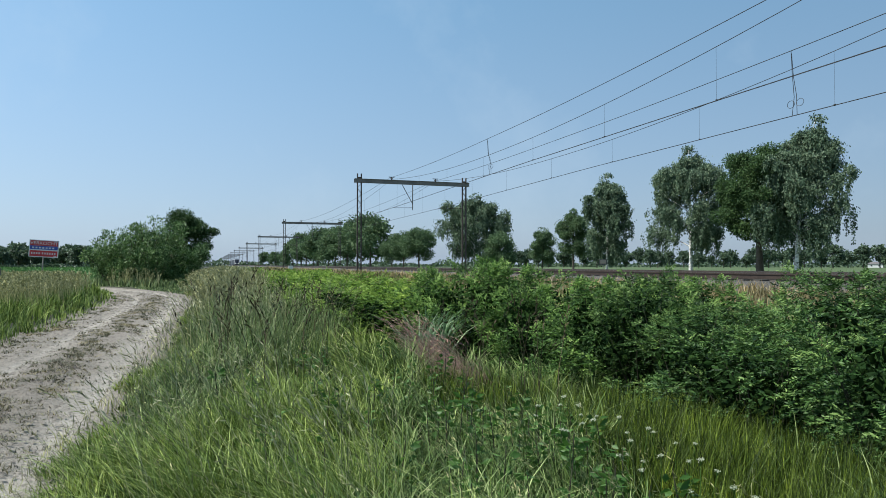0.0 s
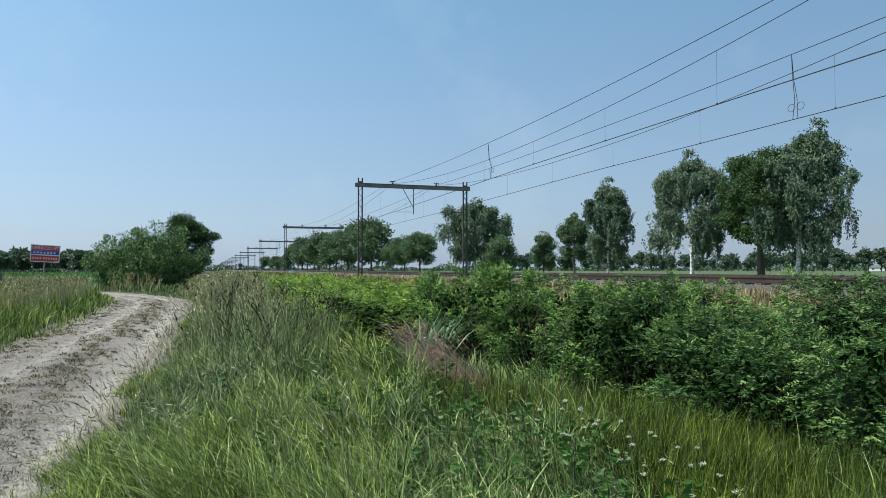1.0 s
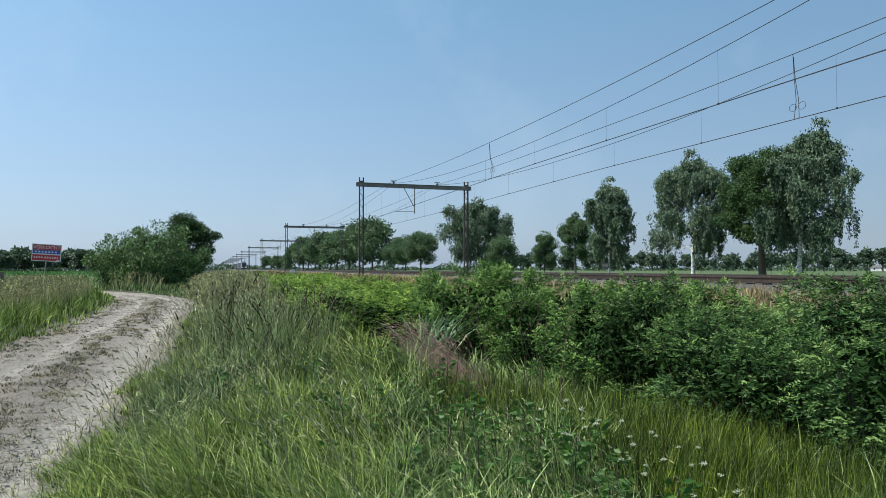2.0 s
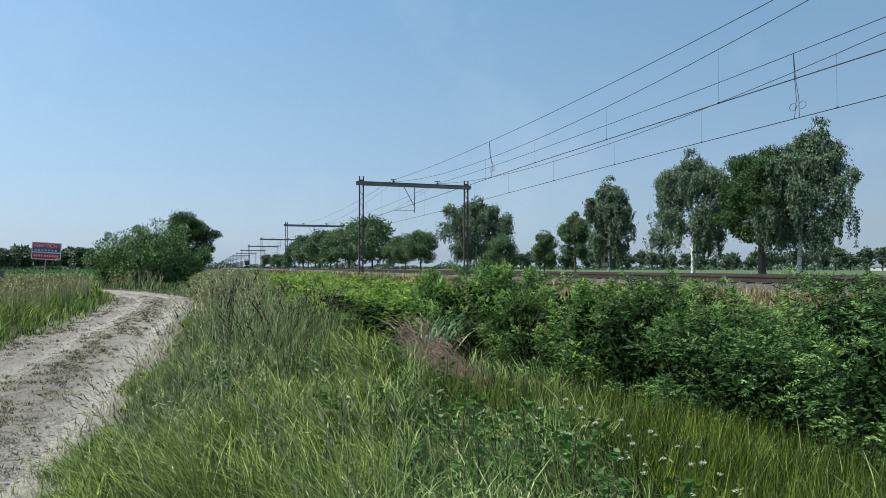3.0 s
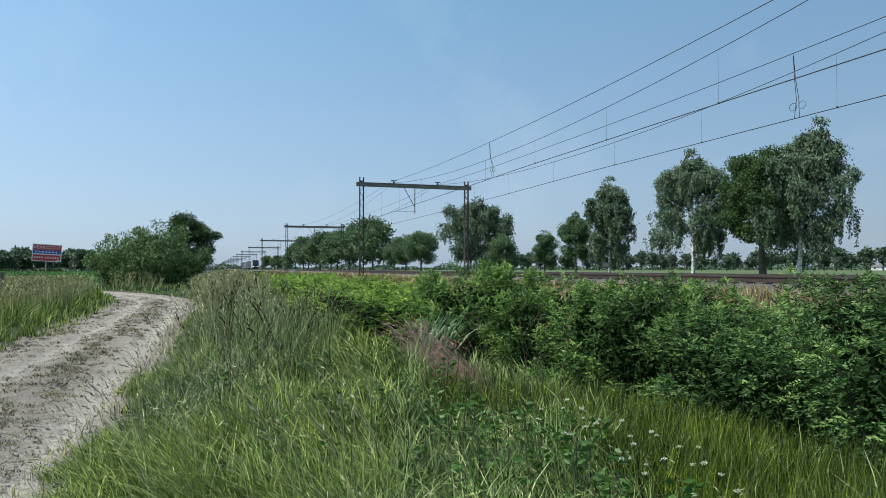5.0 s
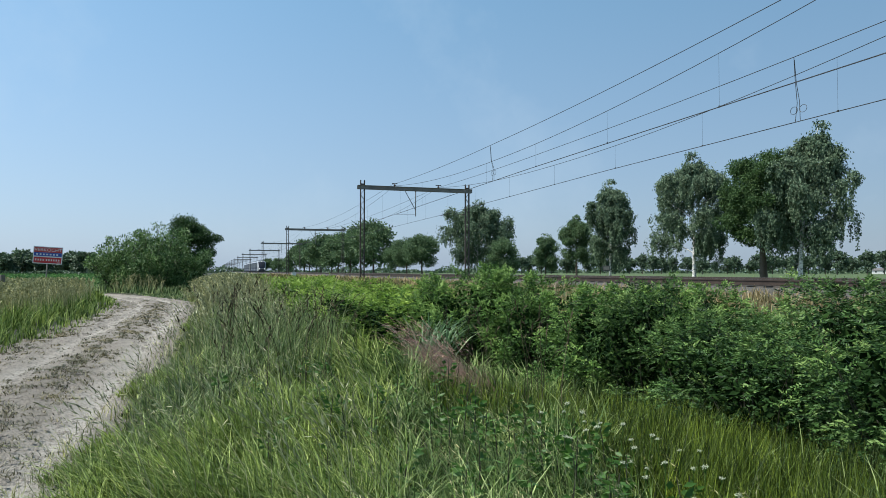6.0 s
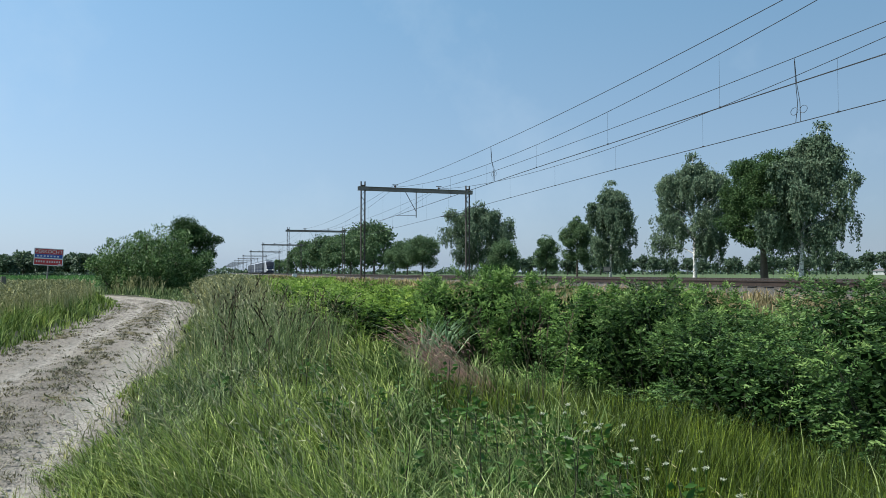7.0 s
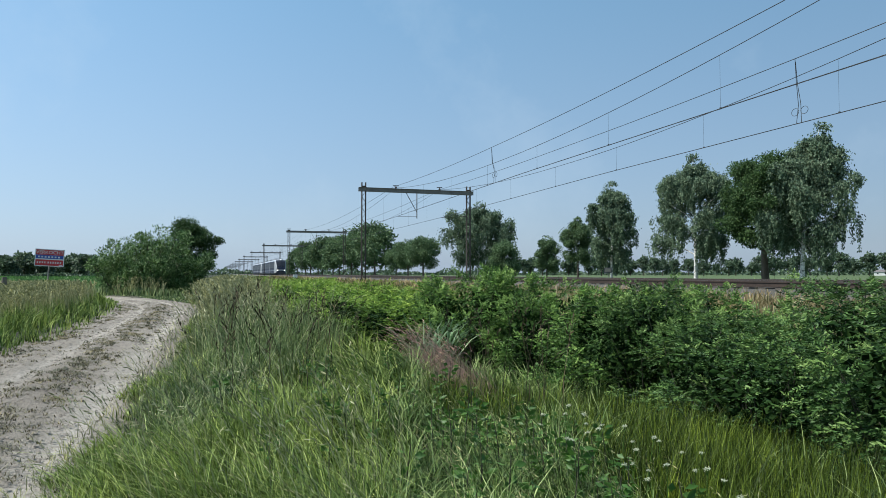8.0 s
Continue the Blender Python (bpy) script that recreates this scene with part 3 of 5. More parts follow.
def build_portals():
    p = tagged(new("catenary_portal"), "brown steel lattice portal that carries the overhead wires", "catenary portal", "catenary portals along the railway")
    xl, xr = MAST_X, MAST_X + WIDE
    lattice_mast(p, xl, 0, 1)
    lattice_mast(p, xr, 0, -1)
    zb = TOP - 0.62
    beam = part("beam", boxed(xl - 0.2, -0.10, zb - 0.03, xl + 0.2, 0.10, zb + 0.03), M["steel"], p, "grey double channel crossbeam")
    for q in (-1, 1):
        part("channel", channel(xl - 0.45, xr + 0.45, q, zb), M["grey_steel"], beam)
    for k in range(9):
        x = xl + 0.5 + k * (WIDE - 1) / 8
        part("spacer_plate", boxed(x - 0.06, -0.11, zb - 0.12, x + 0.06, 0.11, zb + 0.12), M["steel"], beam)
    for c in (LEFT_C, RIGHT_C):
        ins = part_np("insulator", tube([(c, 0, zb + 0.17), (c, 0, zb + 0.25), (c, 0, zb + 0.26), (c, 0, zb + 0.32), (c, 0, zb + 0.33), (c, 0, zb + 0.40)],
                                        [0.05, 0.05, 0.11, 0.11, 0.05, 0.05], 10), M["ceramic"], p)
        part("clamp", boxed(c - 0.25, -0.05, zb + 0.40, c + 0.25, 0.05, zb + 0.46), M["steel"], ins)
    # drop bracket between the tracks, with the registration arms
    xd = LEFT_C + 1.95
    bm = bmesh.new()
    bar(bm, (xd, 0, zb - 0.17), (xd, 0, 6.55), 0.07)
    bar(bm, (xd - 1.0, 0, zb - 0.17), (xd, 0, 7.1), 0.05)
    br = part("drop_bracket", bm, M["grey_steel"], p)
    bm = bmesh.new()
    bar(bm, (xd, 0, 6.75), (LEFT_C + 0.15, 0, 6.7), 0.03)
    part("registration_arm", bm, M["steel"], br)
    bm = bmesh.new()
    bar(bm, (xr - 0.2, 0, 6.85), (RIGHT_C + 0.2, 0, 6.7), 0.04)
    part("registration_arm", bm, M["steel"], p)
    part_np("arm_insulator", tube([(xr - 0.2, 0, 6.85), (xr - 0.5, 0, 6.835)], 0.06, 8), M["ceramic"], p)
    p.location = (0, FIRST, 0)
    for y in [NEAR - 50.28, NEAR] + [FIRST + n * SPAN for n in range(1, 14)]:
        copy_thing(p, pose(0, y, 0))


NEAR = 9.2     # the portal abreast of the camera


def sag(y, low, high):
    y = np.asarray(y, float)
    u = np.where(y < FIRST, ((y - NEAR) / (FIRST - NEAR)) % 1.0, ((y - FIRST) / SPAN) % 1.0)
    return high - (high - low) * 4 * u * (1 - u) - np.interp(y, [36, 59], [0, 0.18])


CONTACT = 6.86


def contact(y):
    """The contact wire comes down a little towards the second portal."""
    return CONTACT - np.interp(y, [32, 59], [0, 0.2])


def build_wires():
    ys = np.concatenate([np.arange(NEAR - 50, FIRST + 2 * SPAN, 2.0), np.arange(FIRST + 2 * SPAN, FIRST + 13 * SPAN, 8.0)])
    for c, low, high in ((LEFT_C, 8.86, 9.52), (RIGHT_C, 8.93, 9.36)):
        t = "overhead wire of the railway, dark tarnished copper"
        for s in (-0.025, 0.025):
            w = part_np("contact_wire", tube(np.stack([np.full_like(ys, c + s), ys, contact(ys)], -1), 0.0085, 4), M["wire"])
            tagged(w, "taut " + t, "contact wire", "contact wires")
        w = part_np("messenger_wire", tube(np.stack([np.full_like(ys, c), ys, sag(ys, 7.98, 9.42)], -1), 0.013, 4), M["wire"])
        tagged(w, "sagging messenger " + t, "messenger wire", "messenger wires")
        w = part_np("feeder_wire", tube(np.stack([np.full_like(ys, c - 0.22), ys, sag(ys, low, high)], -1), 0.014, 4), M["wire"])
        tagged(w, "feeder " + t, "feeder wire", "feeder wires")
    y0 = 0.0
    for c, first in ((LEFT_C, 11.35), (RIGHT_C, 10.6)):
        k = 0
        while k < 36:
            y = y0 + first + k * 6.6
            k += 1
            d = part_np("dropper", tube([(c, y, contact(y)), (c, y, sag(y, 7.98, 9.42))], 0.0045, 4), M["wire"])
            tagged(d, "thin vertical dropper wire between contact and messenger wire", "dropper", "droppers")
            part("clip", boxed(c - 0.02, y - 0.03, contact(y) - 0.015, c + 0.02, y + 0.03, contact(y) + 0.04), M["wire"], d)
    # electrical jumpers with loops
    for c, y in ((LEFT_C, 36.6), (RIGHT_C, 18.75)):
        top = float(sag(y, 8.86 if c < 17 else 8.93, 9.52 if c < 17 else 9.36))
        j = tagged(new("jumper_cable"), "hanging jumper cable with two small loops above the contact wire", "jumper cable", "jumper cables")
        part_np("cable", tube([(c - 0.22, y, top), (c - 0.18, y, top - 0.8), (c, y + 0.1, CONTACT + 0.65), (c, y + 0.2, CONTACT)], 0.011, 5), M["wire"], j)
        part_np("cable", tube([(c - 0.2, y, top - 0.1), (c - 0.15, y - 0.02, top - 0.9), (c, y, CONTACT + 0.7), (c, y - 0.02, CONTACT)], 0.011, 5), M["wire"], j)
        an = np.linspace(0, 2 * np.pi, 18)
        for s in (-1, 1):
            ring = np.stack([np.full_like(an, c), y + 0.05 + s * 0.2 + 0.16 * np.cos(an), CONTACT + 0.42 + 0.13 * np.sin(an)], -1)
            part_np("loop", tube(ring, 0.009, 5), M["wire"], j)


# ---- train ----
def build_train():
    """An electric multiple unit; its nose is at y = 0 and it runs towards -y."""
    train = tagged(new("train"), "blue and white electric passenger train with dark windows", "train")
    hw, zf, zs, zr = 1.41, 0.38, 3.25, 3.75

    def section(y, w, top, low):
        return [(-w, y, low), (-w * 1.01, y, (low + zs) * 0.45), (-w * 0.97, y, min(zs, top - 0.5)), (-w * 0.72, y, top - 0.12), (0, y, top),
                (w * 0.72, y, top - 0.12), (w * 0.97, y, min(zs, top - 0.5)), (w * 1.01, y, (low + zs) * 0.45), (w, y, low)]

    def loft(secs):
        bm = bmesh.new()
        rows = [[bm.verts.new(p) for p in s] for s in secs]
        for a, b in zip(rows, rows[1:]):
            for i in range(len(a) - 1):
                bm.faces.new((a[i], a[i + 1], b[i + 1], b[i]))
            bm.faces.new((a[-1], a[0], b[0], b[-1]))
        bm.faces.new(rows[0])
        bm.faces.new(list(reversed(rows[-1])))
        bmesh.ops.recalc_face_normals(bm, faces=bm.faces)
        return bm

    length, gap = 17.0, 0.5
    nose = ((0.0, 0.95, 1.5, 0.55), (0.25, 1.15, 2.1, 0.45), (0.9, 1.30, 3.1, zf), (1.7, 1.38, 3.62, zf), (3.0, hw, zr, zf))
    for k in range(6):       # two units of three cars, each with a nose at both ends
        y0 = k * (length + gap)
        y1 = y0 + length
        front, back = k % 3 == 0, k % 3 == 2
        secs = [section(y0 + d, *q) for d, *q in nose] if front else [section(y0, hw, zr, zf)]
        secs += [section(y1 - d, *q) for d, *q in reversed(nose)] if back else [section(y1, hw, zr, zf)]
        car = part("car_body", loft(secs), M["train_white"], train, "white painted car body")
        ya, yb = y0 + (2.6 if front else 0.4), y1 - (2.6 if back else 0.4)
        for s in (-1, 1):
            x0, x1 = sorted((s * (hw + 0.006), s * (hw + 0.022)))
            part("window_band", boxed(x0, ya, 1.02, x1, yb, 3.22), M["train_blue"], car, "dark blue band along the windows")
            part("sill_stripe", boxed(x0, ya, 0.42, x1, yb, 0.88), M["train_blue"], car, "dark blue stripe at the bottom")
            n = 7
            step = (yb - ya - 0.4) / n
            for i in range(n):
                x2, x3 = sorted((s * (hw + 0.024), s * (hw + 0.034)))
                part("window", boxed(x2, ya + 0.2 + i * step + 0.06, 1.6, x3, ya + 0.2 + (i + 1) * step - 0.06, 2.9), M["train_glass"], car)
            for i in (2, 5):
                yd = ya + 0.2 + i * step
                part("door", boxed(x0 - 0.004, yd - 0.6, 0.6, x1 + 0.014, yd + 0.6, 2.95, bevel=0.01), M["train_blue"], car, "dark blue sliding door")
        part("roof_unit", boxed(-0.9, y0 + 5, zr - 0.1, 0.9, y0 + 12, zr + 0.18, bevel=0.06), M["train_roof"], car, "grey roof equipment")
        part("underframe", boxed(-1.25, y0 + 1.6, 0.12, 1.25, y1 - 1.2, zf + 0.04), M["train_grey"], train)
        for yw in (y0 + 3.4, y1 - 3.2):
            bog = part("bogie", boxed(-1.15, yw - 1.5, 0.3, 1.15, yw + 1.5, 0.62, bevel=0.05), M["train_grey"], train)
            for dy in (-1.05, 1.05):
                part_np("wheelset", tube([(-0.82, yw + dy, 0.43), (-0.68, yw + dy, 0.43), (-0.68, yw + dy, 0.43), (0.68, yw + dy, 0.43), (0.82, yw + dy, 0.43)], [0.43, 0.43, 0.08, 0.43, 0.43], 16), M["rail"], bog)
        if k % 3:
            part("gangway", boxed(-0.95, y0 - gap - 0.02, 0.7, 0.95, y0 + 0.02, 3.3), M["train_grey"], train)
        elif k:
            part("coupler", boxed(-0.25, y0 - gap - 0.2, 0.6, 0.25, y0 + 0.2, 0.95, bevel=0.05), M["train_grey"], train)
    # the cab front
    def strip(rows, thick):
        bm = bmesh.new()
        vs = [[bm.verts.new(p) for p in ((-w, y, z - 0.12), (0, y - 0.02, z), (w, y, z - 0.12))] for y, w, z in rows]
        for a, b in zip(vs, vs[1:]):
            for i in (0, 1):
                bm.faces.new((a[i], a[i + 1], b[i + 1], b[i]))
        bmesh.ops.recalc_face_normals(bm, faces=bm.faces)
        bmesh.ops.solidify(bm, geom=bm.faces[:], thickness=thick)
        return bm
    part("windscreen", strip([(0.06, 0.92, 1.9), (0.16, 0.98, 2.2), (0.50, 1.06, 2.76), (0.82, 1.12, 3.2), (1.38, 1.12, 3.55)], 0.03), M["train_glass"], train, "large dark raked windscreen")
    part("nose_panel", strip([(-0.08, 0.86, 1.28), (-0.06, 0.88, 1.5), (0.04, 0.92, 1.88)], 0.03), M["train_blue"], train, "blue nose panel")
    part("nose_stripe", boxed(-0.95, -0.06, 0.58, 0.95, 0.02, 0.9, bevel=0.02), M["train_blue"], train, "blue stripe across the nose")
    part("coupler", boxed(-0.25, -0.35, 0.55, 0.25, 0.2, 0.95, bevel=0.05), M["train_grey"], train)
    part("apron", boxed(-1.15, -0.08, 0.12, 1.15, 0.5, 0.58, bevel=0.06), M["train_grey"], train)
    for s in (-0.8, 0.8):
        part("headlight", boxed(s - 0.14, -0.09, 0.95, s + 0.14, 0.1, 1.12, bevel=0.03), M["glow"], train, "small white headlight")
    part("headlight", boxed(-0.12, 1.35, 3.52, 0.12, 1.6, 3.62, bevel=0.03), M["glow"], train, "small white headlight")
    return train

# ---- trees and shrubs ----
def woody(rng, height, spread, crown0, limbs, trunk_r, lean=0.0, top=0.4):
    """Trunk and limbs as arrays, and the points where the foliage hangs."""
    zs = np.linspace(0, 1, 9)
    trunk = np.stack([lean * zs ** 2 * height + 0.06 * np.sin(zs * 5 + rng.uniform(0, 6)), 0.06 * np.sin(zs * 4 + rng.uniform(0, 6)), zs * height * 0.95], -1)
    items = [tube(trunk, trunk_r * (1.25 - 1.15 * zs ** 0.8) + 0.01, 9)]
    nodes = []
    for i in range(limbs):
        u = crown0 + (0.92 - crown0) * (i + rng.uniform(0, 0.8)) / limbs
        b = np.array([np.interp(min(u * 0.92 / 0.95, 1), zs, trunk[:, a]) for a in range(3)])
        az = i * 2.4 + rng.uniform(-0.5, 0.5)
        L = spread * float(np.interp((u - crown0) / (0.92 - crown0), [0, 0.25, 0.6, 1], [0.72, 1.05, 0.88, top])) * rng.uniform(0.72, 1.12)
        rise = rng.uniform(0.35, 0.9) * L
        t = np.linspace(0, 1, 6)[:, None]
        d = np.array([math.cos(az), math.sin(az), 0.0])
        pts = b + d * L * t + np.array([0, 0, rise]) * t ** 0.8 + rng.normal(size=(6, 3)) * 0.05 * L * t
        items.append(tube(pts, np.linspace(trunk_r * 0.42, 0.015, 6), 5))
        nodes += [pts[2], pts[3], pts[4], pts[5]]
        for j in range(2):
            a2 = az + rng.uniform(-1.3, 1.3)
            e = pts[3] + np.array([math.cos(a2), math.sin(a2), rng.uniform(0.1, 0.8)]) * L * rng.uniform(0.25, 0.5)
            items.append(tube(np.stack([pts[3], (pts[3] + e) / 2 + rng.normal(size=3) * 0.05 * L, e]), [trunk_r * 0.2, trunk_r * 0.12, 0.01], 4))
            nodes.append(e)
    nodes.append(trunk[-1])
    return joined(items), np.array(nodes)


def crown_leaves(rng, nodes, lobe, per, leaf, squash=0.8, droop=0.25, slim=0.62):
    """Clumps of leaves round the ends of the limbs, denser on the outside."""
    c = np.repeat(nodes, per, 0)
    n = len(c)
    d = unit(rng.normal(size=(n, 3)))
    size = np.repeat(rng.uniform(0.55, 1.15, len(nodes)) * lobe, per)
    r = size * rng.uniform(0.25, 1.0, n) ** 0.5 * (1 + 0.12 * rng.normal(size=n).clip(-1.5, 1.5))
    p = c + d * r[:, None] * np.array([1, 1, squash])
    way = d * 0.6 + rng.normal(size=(n, 3)) * 0.7 + np.array([0, 0, -droop])
    return leaves(rng, p, way, leaf * rng.uniform(0.6, 1.35, n), leaf * slim * rng.uniform(0.7, 1.2, n))


def weeping_leaves(rng, nodes, lobe, strands, per, drop, leaf):
    """Birch twigs in hanging curtains: each is thick at the limb and thins out downwards."""
    k = len(nodes) * strands
    top = np.repeat(nodes, strands, 0) + unit(rng.normal(size=(k, 3))) * (lobe * rng.uniform(0.1, 1.0, k) ** 0.6)[:, None] * np.array([1, 1, 0.7])
    L = drop * rng.uniform(0.2, 1.0, k) ** 1.3
    t = rng.uniform(0, 1, k * per) ** 0.8
    wide = (0.10 + 0.30 * (1 - t) ** 1.2) * lobe
    p = np.repeat(top, per, 0) + rng.normal(size=(k * per, 3)) * wide[:, None] * np.array([0.6, 0.6, 0.45])
    p += np.repeat(rng.normal(size=(k, 3)) * np.array([0.2, 0.2, 0]), per, 0) * t[:, None]
    p[:, 2] -= np.repeat(L, per) * t
    p[:, 2] = np.maximum(p[:, 2], 1.3)
    way = rng.normal(size=p.shape) * 0.45 + np.array([0, 0, -1.2])
    return leaves(rng, p, way, leaf * rng.uniform(0.7, 1.3, len(p)), leaf * 0.6 * rng.uniform(0.7, 1.2, len(p)))


def make_tree(seed, name, label, category, height, spread, crown0, limbs, trunk_r, lobe, per, leaf, leafmat, bark, group="", weep=None, lean=0.0):
    rng = np.random.default_rng(seed)
    ob = tagged(new(name), label, category, group)
    wood, nodes = woody(rng, height, spread, crown0, limbs, trunk_r, lean, 0.14 if weep else 0.4)
    part_np("trunk", wood, bark, ob, smooth=True)
    if weep:
        data = joined([weeping_leaves(rng, nodes, lobe, *weep, leaf), crown_leaves(rng, nodes, lobe * 0.62, per, leaf, 0.75, 1.3)])
    else:
        data = crown_leaves(rng, nodes, lobe, per, leaf)
    part_np("crown", data, leafmat, ob)
    return ob


ROW = "trees in the row along the far road"


def build_trees():
    B, O = M["birch"], M["oak"]
    bb, bk = M["birch_bark"], M["bark"]
    wt = "birch tree with white trunk and weeping grey-green foliage"
    make_tree(11, "birch_tree", "tall " + wt, "birch tree", 14.4, 4.7, 0.2, 22, 0.17, 1.0, 110, 0.21, B, bb, ROW, (6, 55, 2.4)).location = (48, 60.5, 0.2)
    make_tree(12, "oak_tree", "broad dark green oak with a short forked trunk", "oak tree", 12.2, 4.2, 0.27, 24, 0.30, 0.95, 400, 0.2, O, bk, ROW).location = (47.4, 50.2, 0.2)
    make_tree(13, "birch_tree", "very tall leaning " + wt, "birch tree", 15.2, 3.6, 0.22, 24, 0.17, 0.95, 110, 0.21, B, bb, ROW, (6, 55, 3.4), 0.16).location = (48, 46.6, 0.2)
    make_tree(14, "birch_tree", "slender " + wt, "birch tree", 13.6, 3.2, 0.2, 20, 0.15, 0.9, 90, 0.23, B, bb, ROW, (6, 45, 2.8)).location = (48, 76.5, 0.2)
    make_tree(15, "young_tree", "young dark green broadleaf tree with a bare trunk", "tree", 9.3, 1.9, 0.32, 13, 0.14, 0.95, 240, 0.22, M["hazed_leaf"], bk, ROW).location = (48, 85.1, 0.2)
    make_tree(16, "young_tree", "small dark green broadleaf tree with a thin trunk", "tree", 6.9, 1.6, 0.30, 11, 0.10, 0.8, 200, 0.22, M["hazed_leaf"], bk, ROW).location = (48, 94.5, 0.2)
    make_tree(17, "birch_tree", "large bushy " + wt, "birch tree", 15.4, 6.2, 0.12, 24, 0.18, 1.5, 110, 0.32, B, bb, ROW, (6, 40, 2.8)).location = (48, 123, 0.2)
    make_tree(18, "round_tree", "low dark green tree beside a birch", "tree", 7.2, 2.4, 0.15, 12, 0.13, 1.2, 160, 0.28, M["hazed_leaf"], bk, ROW).location = (49, 113, 0.2)
    a = make_tree(19, "round_tree", "rounded dark green broadleaf tree on a short trunk", "tree", 10.2, 3.6, 0.28, 13, 0.2, 1.6, 150, 0.40, M["hazed_leaf"], bk, ROW)
    a.location = (48, 160, 0.2)
    b = make_tree(20, "round_tree", "rounded dark green broadleaf tree on a short trunk", "tree", 17, 6.0, 0.26, 12, 0.3, 2.7, 75, 0.9, M["hazed_leaf"], bk, ROW)
    b.location = (48, 233, 0.2)
    rng = np.random.default_rng(5)
    copy_thing(a, pose(47.5, 172, 0.2, 0, 0, 130) @ Matrix.Scale(0.97, 4))
    copy_thing(a, pose(48, 186, 0.2, 0, 0, 230) @ Matrix.Scale(0.8, 4))
    for k, y in enumerate((216, 252, 272, 292, 318, 340, 365, 392, 425)):
        copy_thing(b, pose(48 + rng.uniform(-1, 1), y, 0.2, 0, 0, 67 * k) @ Matrix.Scale(rng.uniform(0.85, 1.08), 4))
    for k, y in enumerate((470, 520, 580, 650)):
        copy_thing(b, pose(46 + rng.uniform(-3, 3), y, 0.2, 0, 0, 67 * k) @ Matrix.Scale(rng.uniform(0.6, 0.8), 4))
    # by the track
    t = make_tree(21, "oak_tree", "dark green oak with a dense crown beside the track", "oak tree", 9.3, 3.4, 0.08, 21, 0.25, 1.1, 280, 0.24, O, bk)
    t.location = (-3.3, 106, 0)
    # far woods: single trees along the horizon
    far = [make_tree(30 + i, "far_tree", "distant dark green tree at the edge of the fields", "tree", h, s, 0.22, 6, 0.25, l, 26, 1.4, M["far_leaf"], bk, "distant trees along the horizon")
           for i, (h, s, l) in enumerate(((11, 4.0, 2.2), (9, 4.2, 2.1), (12, 3.4, 2.0)))]
    rng = np.random.default_rng(8)
    spots = []
    for k in range(38):
        az = radians(18.4 + np.interp(k, [0, 37], [4, 36]) + rng.uniform(-0.3, 0.3))
        D = rng.uniform(430, 620)
        spots.append((math.sin(az) * D, math.cos(az) * D))
    for k in range(40):
        az = radians(18.4 + np.interp(k, [0, 39], [-36, -22.5]) + rng.uniform(-0.2, 0.2))
        D = rng.uniform(270, 325)
        spots.append((math.sin(az) * D, math.cos(az) * D))
    for k, (x, y) in enumerate(spots):
        m = pose(x, y, -0.1, 0, 0, rng.uniform(0, 360)) @ Matrix.Scale(rng.uniform(0.7, 1.15) * (1.15 if k < 38 else 0.78), 4)
        if k < 3:
            far[k].matrix_basis = m
        else:
            copy_thing(far[k % 3], m)
    # clipped hedge at the end of the field
    n = 9000
    az = np.radians(rng.uniform(-22, -3.5, n))
    D = rng.uniform(262, 268, n)
    p = np.stack([np.sin(az) * D, np.cos(az) * D, rng.uniform(0, 1.3, n) * (1 + 0.3 * np.sin(az * 90))], -1)
    tagged(part_np("far_hedge", leaves(rng, p, rng.normal(size=(n, 3)), 0.8, 0.7), M["far_leaf"]), "low dark hedge at the far end of the field", "hedge", kind="stuff")
    # low hedgerow that closes the horizon
    n = 22000
    az = np.radians(rng.uniform(-60, 75, n))
    D = rng.uniform(640, 700, n)
    h = 3.2 + 2.2 * np.sin(az * 60) * np.sin(az * 23 + 1) + 1.5 * np.sin(az * 140)
    p = np.stack([np.sin(az) * D, np.cos(az) * D, rng.uniform(0, 1, n) * np.clip(h, 1.2, 9)], -1)
    w = part_np("far_woodland", leaves(rng, p, rng.normal(size=(n, 3)), 2.4, 1.9), M["far_leaf"])
    tagged(w, "distant belt of dark green woodland on the horizon", "woodland", kind="stuff")


def fronds(rng, base, way, length, pairs, leaf):
    """Pinnate leaves: a rib with leaflets in pairs and one at the end."""
    n = len(base)
    d = unit(way)
    side = unit(np.cross(d, np.array([0, 0, 1.0]) + 0.3 * rng.normal(size=(n, 3))))
    cs, ds, ls = [], [], []
    for i in range(pairs):
        t = 0.25 + 0.7 * i / pairs
        p = base + d * (length * t)[:, None]
        p[:, 2] -= length * 0.35 * t ** 2
        for s in (-1, 1):
            cs.append(p)
            ds.append(side * s + d * 0.55 + 0.18 * rng.normal(size=(n, 3)) + np.array([0, 0, -0.2]))
            ls.append(leaf * (1.1 - 0.35 * t) * np.ones(n))
    p = base + d * (length * 0.9)[:, None]
    p[:, 2] -= length * 0.28
    cs.append(p)
    ds.append(d + np.array([0, 0, -0.4]))
    ls.append(leaf * 0.9 * np.ones(n))
    ls = np.concatenate(ls)
    return leaves(rng, np.concatenate(cs), np.concatenate(ds), ls, ls * 0.36, 0.15)


